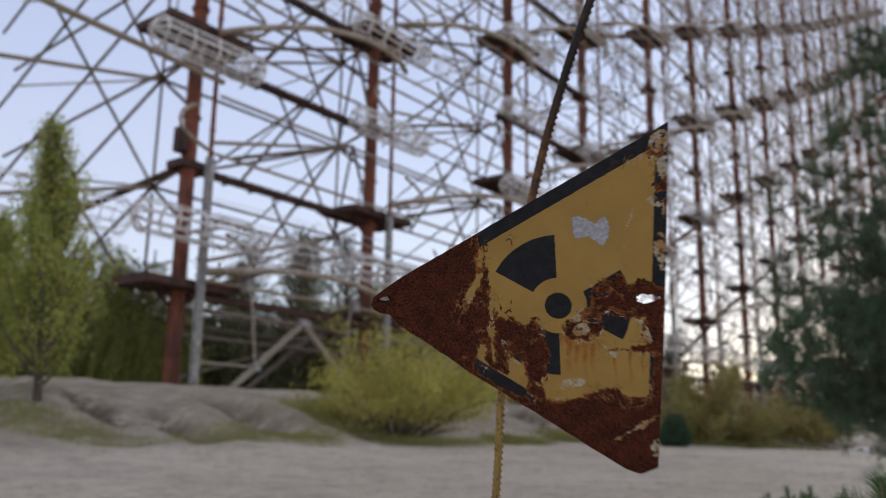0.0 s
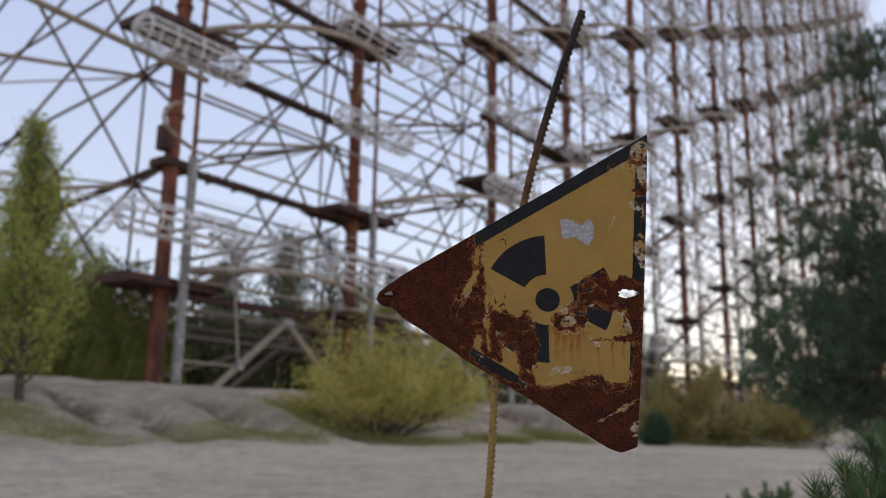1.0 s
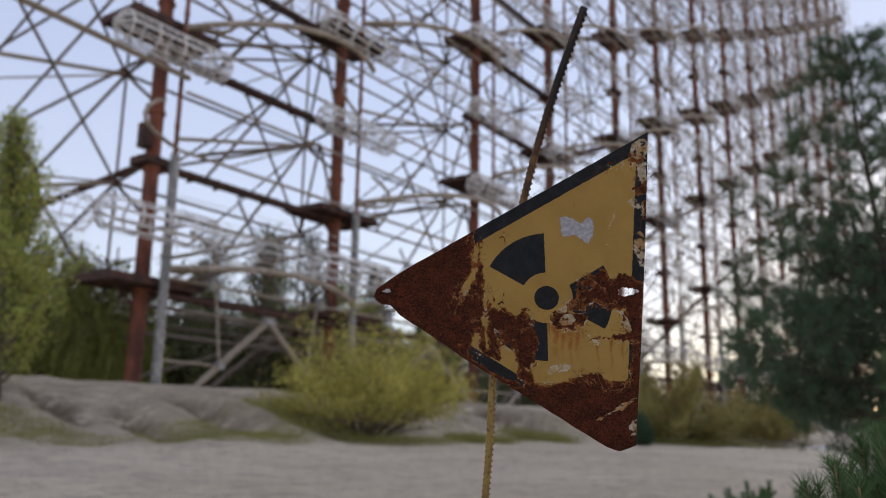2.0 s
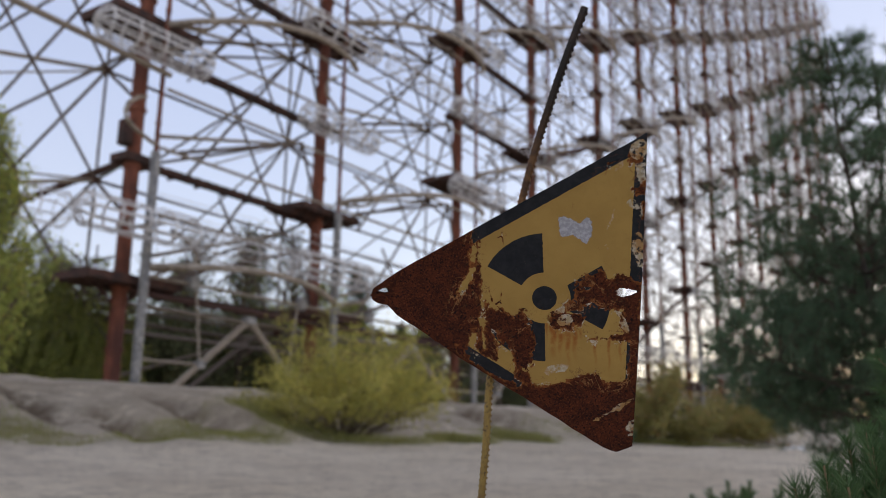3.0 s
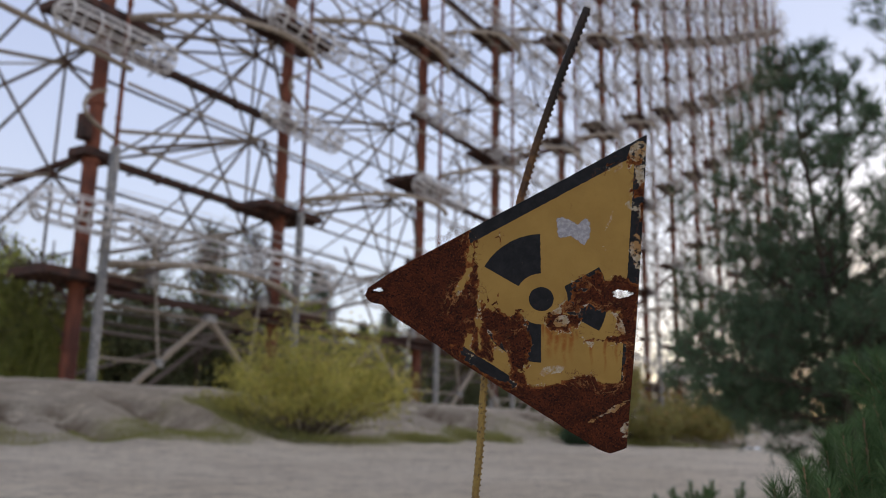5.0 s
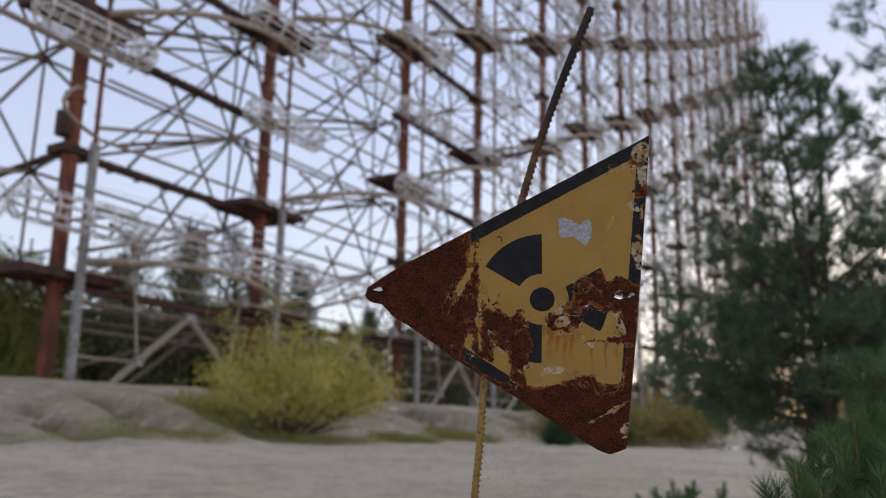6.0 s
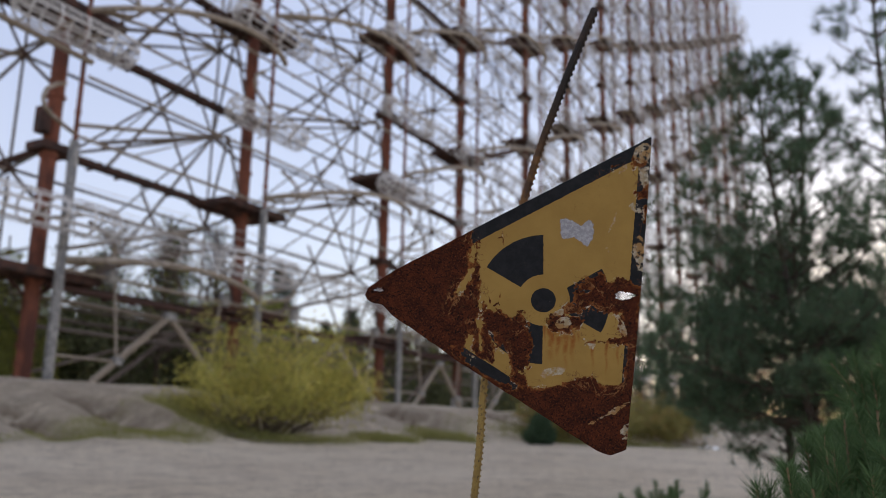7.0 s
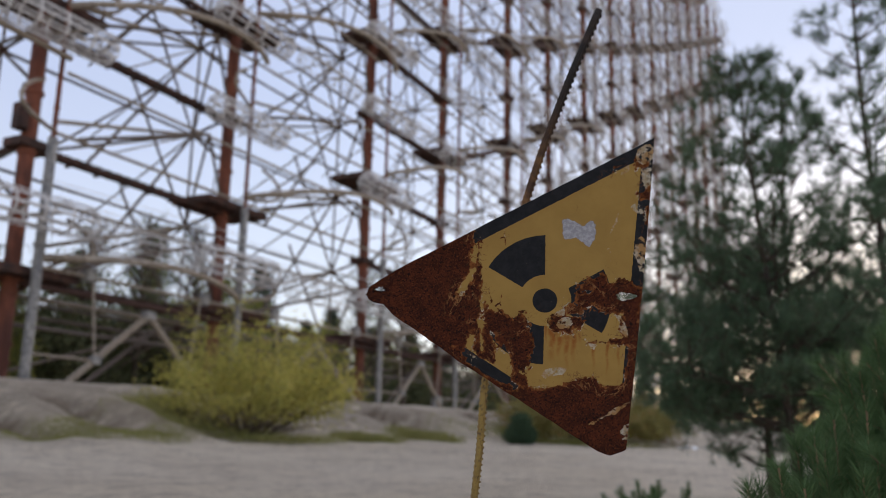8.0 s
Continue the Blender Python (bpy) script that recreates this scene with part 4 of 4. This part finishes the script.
def build_pine(height, reach, seed, label, low=0.12, needle=0.075, width=0.0032, per=70, material=None, dense=1.0, shoot=0.20, group="pines beside the sand", taper=1.1, bare=0.15, gap=0.046, girth=0.016, rise=0.19, droop=0.0, fill=0.0):
    rng = np.random.default_rng(seed)
    thing = tagged(new("pine_tree"), label, "tree", group)
    verts, faces = [], []
    lean = Vector((rng.normal() * 0.02, rng.normal() * 0.02, 1))
    trunk = [lean * (height * i / 10) + Vector((rng.normal(), rng.normal(), 0)) * 0.012 * height * (i / 10) * 0.4 for i in range(11)]
    sweep(trunk, [girth * height * (1 - 0.88 * i / 10) + 0.004 for i in range(11)], 9, verts, faces)
    place("trunk", mesh_from("trunk", verts, faces, PINE_BARK, True), thing, None, "rough brown pine trunk")
    bv, bf, starts, ends = [], [], [], []
    z, k = low * height, 0
    while z < height * 0.97:
        f = (z - low * height) / (height * (1 - low))
        span = reach * (1 - f) ** taper * (0.8 + 0.2 * math.sin(k * 1.7)) + 0.12
        for j in range(int(5 + rng.integers(0, 3)) + (4 if f < 0.3 else 0)):
            a = 2 * math.pi * (j + 0.35 * k) / (10 if f < 0.3 else 6) + rng.normal() * 0.3
            way = Vector((math.cos(a), math.sin(a), rise + (0.75 - rise) * f))
            at = trunk[0].lerp(trunk[-1], z / height)
            branch = curve_points(at, way, span * rng.uniform(0.7, 1.15), 0.5 - 0.5 * droop * max(0.0, 1 - 2 * f), rng, 6, 0.06)
            sweep(branch, [max(0.002, 0.0026 * height * (1 - f * 0.6) * (1 - q / 7)) for q in range(7)], 5, bv, bf)
            out = (branch[-1] - branch[0]).normalized()
            tufts = max(2, int(3.4 * dense * (0.3 + 0.9 * span / reach) * (1 + fill * max(0.0, 1 - 2 * f))))
            for q in range(tufts):
                u = rng.uniform(bare, 1.0) ** 0.7 if q else 1.0
                s = min(5.999, u * 6)
                p = branch[int(s)].lerp(branch[int(s) + 1], s - int(s))
                aside = (out * 0.5 + Vector(rng.normal(size=3)) * 0.6 + Vector((0, 0, 0.1))).normalized()
                tip = p + aside * span * rng.uniform(0.08, 0.34) * (1.15 - u) + aside * 0.02
                sweep([p, tip], [0.004, 0.003], 3, bv, bf)
                for _ in range(5):
                    d = (aside * 0.7 + Vector(rng.normal(size=3)) * 0.75 + Vector((0, 0, 0.45))).normalized()
                    starts.append(tip)
                    ends.append(tip + d * shoot * rng.uniform(0.5, 1.15))
        z += height * gap * rng.uniform(0.8, 1.25)
        k += 1
    starts.append(trunk[-2])
    ends.append(trunk[-1] + Vector((0, 0, 0.1)))
    for p, e in zip(starts, ends):
        sweep([p, e], [0.003, 0.0018], 3, bv, bf)
    place("branchwork", mesh_from("branchwork", bv, bf, PINE_BARK), thing)
    v, fcs = needle_cloud(np.array([tuple(p) for p in starts]), np.array([tuple(p) for p in ends]), per, needle, width, rng, 0.6)
    place("crown", fast_mesh("crown", v, fcs, material or NEEDLES), thing, None, "dense blue-green needles")
    return thing


def build_leafy(name, height, reach, seed, label, category, material, stems=9, low=0.15, leaf=0.09, count=9000, up=0.5, droop=0.0, narrow=False, trunk=True, leaf_width=0.42, group="", clear=0.0):
    rng = np.random.default_rng(seed)
    thing = tagged(new(name), label, category, group)
    tv, tf, bv, bf, spots = [], [], [], [], []
    if trunk:
        line = [Vector((0.03 * rng.normal() * i, 0.03 * rng.normal() * i, height * 0.9 * i / 9)) for i in range(10)]
        sweep(line, [0.013 * height * (1 - 0.9 * i / 9) + 0.006 for i in range(10)], 8, tv, tf)
        place("trunk", mesh_from("trunk", tv, tf, BARK, True), thing)
    for s in range(stems):
        if trunk:
            f = low + (0.95 - low) * s / stems
            a = s * 2.4 + rng.normal() * 0.3
            start = line[0].lerp(line[-1], f)
            span = reach * ((1.02 - f) ** 0.75 * min(1.0, 0.55 + 2.0 * f) * rng.uniform(0.75, 1.25) if narrow else (1.05 - f) ** 0.5)
            way = Vector((math.cos(a), math.sin(a), 0.75 + 1.1 * f if narrow else 0.7))
        else:
            a = s * 2.4 + rng.normal() * 0.3
            tilt = rng.uniform(0.0, 1.0) ** 0.6
            start = Vector((math.cos(a), math.sin(a), 0)) * 0.25 * reach * tilt
            span = height * rng.uniform(0.55, 1.1)
            way = Vector((math.cos(a) * tilt * reach / height * 1.75, math.sin(a) * tilt * reach / height * 1.75, 1.0))
            span *= 1.0 - 0.22 * tilt
        stem = curve_points(start, way, span, up - droop - (0.0 if trunk else 1.0 * tilt), rng, 7, 0.07)
        sweep(stem, [max(0.005, 0.006 * height * (1 - q / 8)) for q in range(8)], 5, bv, bf)
        for q in range(7):
            u = rng.uniform(0.2, 1.0)
            i = min(6, int(u * 7))
            p = stem[i].lerp(stem[i + 1], u * 7 - i)
            d = (stem[-1] - stem[0]).normalized() + Vector(rng.normal(size=3)) * 0.55
            twig = curve_points(p, d, span * rng.uniform(0.22, 0.45), 0.3 - 2.2 * droop, rng, 5, 0.12)
            sweep(twig, [0.006, 0.005, 0.004, 0.003, 0.003, 0.002], 3, bv, bf)
            spots.append(twig)
        spots.append(stem[2:])
    place("branchwork", mesh_from("branchwork", bv, bf, BARK), thing)
    centres = []
    share = np.array([sum((q - p).length for p, q in zip(t, t[1:])) for t in spots])
    picks = rng.choice(len(spots), count, p=share / share.sum())
    for pick in picks:
        twig = spots[pick]
        i = rng.integers(len(twig) - 1)
        p = twig[i].lerp(twig[i + 1], rng.uniform())
        if p.z < clear * height * rng.uniform(0.3, 1.15):
            continue
        centres.append(tuple(p + Vector(rng.normal(size=3)) * leaf * 1.1))
    v, fcs = leaves(np.array(centres), leaf, leaf * leaf_width, 1.0, droop * 2 + 0.15, None, rng)
    place("crown", fast_mesh("crown", v, fcs, material), thing)
    return thing


def stand(thing, x, y, turn=0.0, scale=1.0, sink=0.05, lean=0.0):
    thing.matrix_basis = Matrix.Translation((x, y, ground_height(x, y) - sink)) @ Matrix.Rotation(radians(lean), 4, "Y") @ Matrix.Rotation(radians(turn), 4, "Z") @ Matrix.Diagonal((scale, scale, scale, 1))
    return thing


stand(build_pine(3.6, 1.50, 11, "young dark green pine with drooping lower boughs on sand", 0.26, 0.070, 0.0038, 32, None, 1.35, 0.14, taper=0.95, bare=0.10, gap=0.043, girth=0.008, rise=0.05, droop=0.45, fill=2.0), 2.98, 5.60, 20, 1.0, 0.05, -4.2)
stand(build_pine(4.9, 1.05, 12, "taller slender young pine with open crown", 0.14, 0.075, 0.0036, 30, None, 0.85, 0.13, taper=0.7, bare=0.25, gap=0.052, girth=0.0062), 3.95, 5.95, 75)
stand(build_pine(3.8, 1.15, 16, "young pine with gappy crown standing close to others", 0.22, 0.072, 0.0038, 28, None, 0.62, 0.13, taper=0.9, bare=0.2, gap=0.056, girth=0.008), 3.37, 6.48, 200)
stand(build_pine(2.5, 1.35, 15, "bushy young pine behind another", 0.20, 0.08, 0.0048, 36, None, 1.1, 0.16), 3.75, 7.6, 40)
stand(build_pine(3.2, 1.2, 13, "young dark green pine beside a taller one", 0.10, 0.075, 0.0045, 36, None, 0.9), 5.1, 7.1, 140)
stand(build_leafy("willow_bush", 3.3, 2.6, 21, "round yellow-green willow bush at the foot of the bank", "bush", WILLOW, 90, 0, 0.115, 34000, 0.25, 0.0, False, False, 0.36, clear=0.36), -2.4, 21.8, 0, 0.90)
stand(build_leafy("poplar_tree", 7.5, 2.15, 22, "slender young poplar with yellowing leaves on the bank", "tree", POPLAR, 120, 0.05, 0.095, 14500, 0.8, 0.0, True, True, 0.6), -10.15, 19.0)
stand(build_leafy("poplar_tree", 5.0, 1.5, 23, "small young poplar with yellowing leaves on the bank", "tree", POPLAR, 50, 0.05, 0.115, 6000, 0.6, 0.0, True, True, 0.6), -11.9, 19.8)


def build_weeping(height, reach, seed, label):
    """A tree whose long thin shoots hang down like curtains."""
    rng = np.random.default_rng(seed)
    thing = tagged(new("weeping_tree"), label, "tree")
    tv, tf, bv, bf, centres = [], [], [], [], []
    line = [Vector((0.05 * rng.normal() * i, 0.05 * rng.normal() * i, height * 0.75 * i / 7)) for i in range(8)]
    sweep(line, [0.022 * height * (1 - 0.8 * i / 7) for i in range(8)], 9, tv, tf)
    place("trunk", mesh_from("trunk", tv, tf, BARK, True), thing)
    for k in range(46):
        f = 0.3 + 0.7 * rng.uniform()
        a = k * 2.4 + rng.normal() * 0.2
        limb = curve_points(line[0].lerp(line[-1], f), Vector((math.cos(a), math.sin(a), 1.1)), reach * rng.uniform(0.55, 1.25), -1.1, rng, 6, 0.09)
        sweep(limb, [0.05, 0.045, 0.04, 0.03, 0.022, 0.016, 0.01], 5, bv, bf)
        for _ in range(7):
            u = rng.uniform(2.2, 5.99)
            p = limb[int(u)].lerp(limb[int(u) + 1], u - int(u))
            drop = min(p.z - 0.25, rng.uniform(1.6, 4.6))
            strand = curve_points(p, Vector((rng.normal() * 0.25, rng.normal() * 0.25, -1)), max(0.6, drop), -0.6, rng, 5, 0.05)
            sweep(strand, [0.008, 0.007, 0.006, 0.005, 0.004, 0.003], 3, bv, bf)
            for _ in range(72):
                w = rng.uniform(0, 4.99)
                centres.append(tuple(strand[int(w)].lerp(strand[int(w) + 1], w - int(w)) + Vector(rng.normal(size=3)) * 0.05))
    place("branchwork", mesh_from("branchwork", bv, bf, BARK), thing)
    v, f = leaves(np.array(centres), 0.17, 0.05, 0.5, 1.0, None, rng)
    place("crown", fast_mesh("crown", v, f, WEEPING), thing, None, "hanging curtains of narrow yellow-green leaves")
    return thing


for x, y, h, r, seed in ((-15.6, 36.8, 7.6, 2.5, 31), (-18.4, 37.6, 8.4, 2.8, 32), (-22.5, 38.5, 8.6, 3.0, 33)):
    stand(build_weeping(h, r, seed, "olive green weeping tree with hanging shoots behind the bank"), x, y)
stand(build_leafy("russet_bush", 1.9, 1.9, 41, "low yellow-green and russet bush beside the bank", "bush", RUSSET, 55, 0, 0.11, 15000, 0.25, 0.0, False, False, 0.42), 6.6, 27.2, 0, 1.1)
stand(build_leafy("russet_bush", 1.6, 1.7, 42, "low russet bush with thinning leaves", "bush", RUSSET, 45, 0, 0.11, 11000, 0.25, 0.0, False, False, 0.42), 9.6, 28.4, 0, 1.05)
stand(build_pine(0.68, 0.32, 51, "small dark bushy pine seedling on the bank", 0.05, 0.08, 0.012, 60, None, 0.7), 5.1, 25.2)


def build_grass(name, spots, count, height, seed, label):
    rng = np.random.default_rng(seed)
    base = []
    while len(base) < count:
        cx, cy, rx, ry = spots[rng.integers(len(spots))]
        x, y = cx + rng.normal() * rx * 0.55, cy + rng.normal() * ry * 0.55
        if moss_cover(x, y) > rng.uniform(0.1, 0.9):
            base.append((x, y, ground_height(x, y) - 0.01))
    ways = np.tile((0, 0, 1.6), (count, 1))
    v, f = leaves(np.array(base), height, 0.012, 0.6, 0.0, ways, rng)
    return tagged(new(name, fast_mesh(name, v, f, GRASS)), label, "grass", kind="stuff")


build_grass("grass", MOSS[:4], 8000, 0.09, 61, "short sparse green grass on the sandy bank")
build_grass("grass", MOSS[4:], 14000, 0.22, 62, "short yellow-green grass round the bush")


def build_litter():
    bm = bmesh.new()
    bmesh.ops.create_grid(bm, x_segments=9, y_segments=5, size=0.5)
    for v in bm.verts:
        v.co.x *= 0.62
        v.co.y *= 0.22
        v.co.z = 0.07 + 0.09 * noise.noise(Vector((v.co.x * 5, v.co.y * 7, 2)))
    me = bpy.data.meshes.new("litter")
    bmesh.ops.solidify(bm, geom=bm.faces[:], thickness=0.01)
    bm.to_mesh(me)
    bm.free()
    me.materials.append(PAPER)
    ob = tagged(new("litter", me), "crumpled white plastic sheet lying on the sand", "litter")
    return stand(ob, 9.64, 24.0, 10, 1.0, 0.0)


build_litter()


# ---- the near pine sapling whose twigs reach into the view ----
def build_sapling(x, y, top, reach, stems, seed, label):
    rng = np.random.default_rng(seed)
    thing = tagged(new("pine_sapling"), label, "sapling", "pine saplings beside the sign")
    base = ground_height(x, y)
    height = top - base
    bv, bf, starts, ends = [], [], [], []
    for k in range(stems):
        a, out = k * 2.4 + rng.normal() * 0.3, reach * math.sqrt((k + 0.2) / stems)
        tip = Vector((math.cos(a) * out, math.sin(a) * out, height * (1.0 - 0.22 * (out / reach) ** 1.5 * rng.uniform(0.5, 1.2))))
        low = Vector((tip.x * 0.15, tip.y * 0.15, height * (0.25 + 0.3 * rng.uniform())))
        bend = Vector((tip.x * 0.75, tip.y * 0.75, low.z * 0.5 + tip.z * 0.5 - 0.03))
        line = [low.lerp(bend, u).lerp(bend.lerp(tip, u), u) for u in np.linspace(0, 1, 8)]
        sweep(line, [0.0045 - 0.0004 * q for q in range(8)], 6, bv, bf)
        for q in range(3, 7):
            starts.append(line[q])
            ends.append(line[q + 1])
        for _ in range(2):
            p = line[5].lerp(line[6], rng.uniform())
            d = (line[7] - line[5]).normalized() + Vector(rng.normal(size=3)) * 0.7
            e = p + d.normalized() * rng.uniform(0.05, 0.09)
            sweep([p, e], [0.002, 0.0015], 5, bv, bf)
            starts.append(p)
            ends.append(e)
    trunk_v, trunk_f = [], []
    sweep([Vector((0, 0, 0)), Vector((0.004, 0, height * 0.4)), Vector((0, 0, height * 0.8))], [0.011, 0.009, 0.005], 8, trunk_v, trunk_f)
    place("trunk", mesh_from("trunk", trunk_v, trunk_f, PINE_BARK, True), thing)
    place("branchwork", mesh_from("branchwork", bv, bf, SHOOT, True), thing)
    v, f = needle_cloud(np.array([tuple(p) for p in starts]), np.array([tuple(p) for p in ends]), 260, 0.034, 0.0013, rng, 0.95)
    place("crown", fast_mesh("crown", v, f, FRESH_NEEDLES), thing, None, "fresh green needles on upright shoots")
    thing.matrix_basis = Matrix.Translation((x, y, base - 0.02))
    return thing


build_sapling(0.635, 1.175, 0.975, 0.185, 40, 71, "fresh green pine sapling standing beside the sign")
build_sapling(0.83, 1.27, 1.15, 0.19, 46, 72, "taller fresh green pine sapling standing behind another")
build_sapling(1.60, 4.70, 0.72, 0.27, 10, 73, "low pine sapling with few upright shoots on the sand")

# ---- the wood behind ----
far_pine = build_pine(13.0, 3.6, 81, "tall dark pine of the wood behind the array", 0.22, 0.40, 0.05, 12, FAR_NEEDLES, 0.8, 0.9, "wood behind the array")
far_birch = build_leafy("birch_tree", 10.0, 3.0, 82, "bushy dull green tree of the wood behind the array", "tree", WEEPING, 40, 0.15, 0.30, 2800, 0.4, 0.1, False, True, 0.5, "wood behind the array")
rng = np.random.default_rng(5)
stand(far_pine, -14, 62, 0)
stand(far_birch, -8, 58, 0)
for i in range(95):
    along_s = -4 + 18 * (i / 95) + rng.normal() * 0.4
    off = -rng.uniform(12, 48)
    p = A0 + STEP * along_s + FRONT * off
    src = far_pine if rng.uniform() < 0.6 else far_birch
    k = rng.uniform(0.6, 1.15) * (0.55 if along_s < 2.6 else 1.0)
    copy_thing(src, Matrix.Translation((p.x, p.y, ground_height(p.x, p.y) - 0.1)) @ Matrix.Rotation(rng.uniform(0, 6.3), 4, "Z") @ Matrix.Diagonal((k, k, k, 1)))
for i in range(46):
    p = A0 + STEP * (0.5 + 8.5 * i / 46 + rng.normal() * 0.1) - FRONT * rng.uniform(14, 26)
    k = rng.uniform(0.85, 1.2) * (0.5 if i < 10 else 0.95)
    copy_thing(far_birch, Matrix.Translation((p.x, p.y, ground_height(p.x, p.y) - 0.1)) @ Matrix.Rotation(rng.uniform(0, 6.3), 4, "Z") @ Matrix.Diagonal((k, k, k, 1)))

# thin trees with few leaves left, just behind the first bays
thin_tree = build_leafy("thin_birch_tree", 12.5, 3.4, 84, "thin twiggy tree with few yellowing leaves behind the array", "tree", WEEPING, 70, 0.2, 0.14, 2000, 0.5, 0.05, False, True, 0.5, "thin trees behind the array")
stand(thin_tree, -11.6, 50.0)
for x, y, k, turn in ((-8.9, 51.5, 1.0, 40), (-14.6, 49.0, 0.9, 290), (1.0, 60.0, 1.05, 330), (4.4, 65.0, 1.1, 80)):
    copy_thing(thin_tree, Matrix.Translation((x, y, ground_height(x, y) - 0.1)) @ Matrix.Rotation(radians(turn), 4, "Z") @ Matrix.Diagonal((k, k, k, 1)))

# dense low growth that closes the view under the array
thicket = build_leafy("thicket_bush", 7.0, 4.2, 83, "dense dark green undergrowth at the edge of the wood", "bush", UNDERGROWTH, 70, 0, 0.36, 7000, 0.2, 0.0, False, False, 0.55, "undergrowth behind the array")
stand(thicket, -16, 50)
for i in range(165):
    p = A0 + STEP * (-3.5 + 17.5 * (i % 55) / 55 + rng.normal() * 0.1) - FRONT * (rng.uniform(8, 15) if i < 55 else rng.uniform(17, 26) if i < 110 else rng.uniform(9, 20))
    k = rng.uniform(0.55, 0.85)
    copy_thing(thicket, Matrix.Translation((p.x, p.y, ground_height(p.x, p.y) - 0.1)) @ Matrix.Rotation(rng.uniform(0, 6.3), 4, "Z") @ Matrix.Diagonal((k, k, k, 1)))


build_far_dipoles()
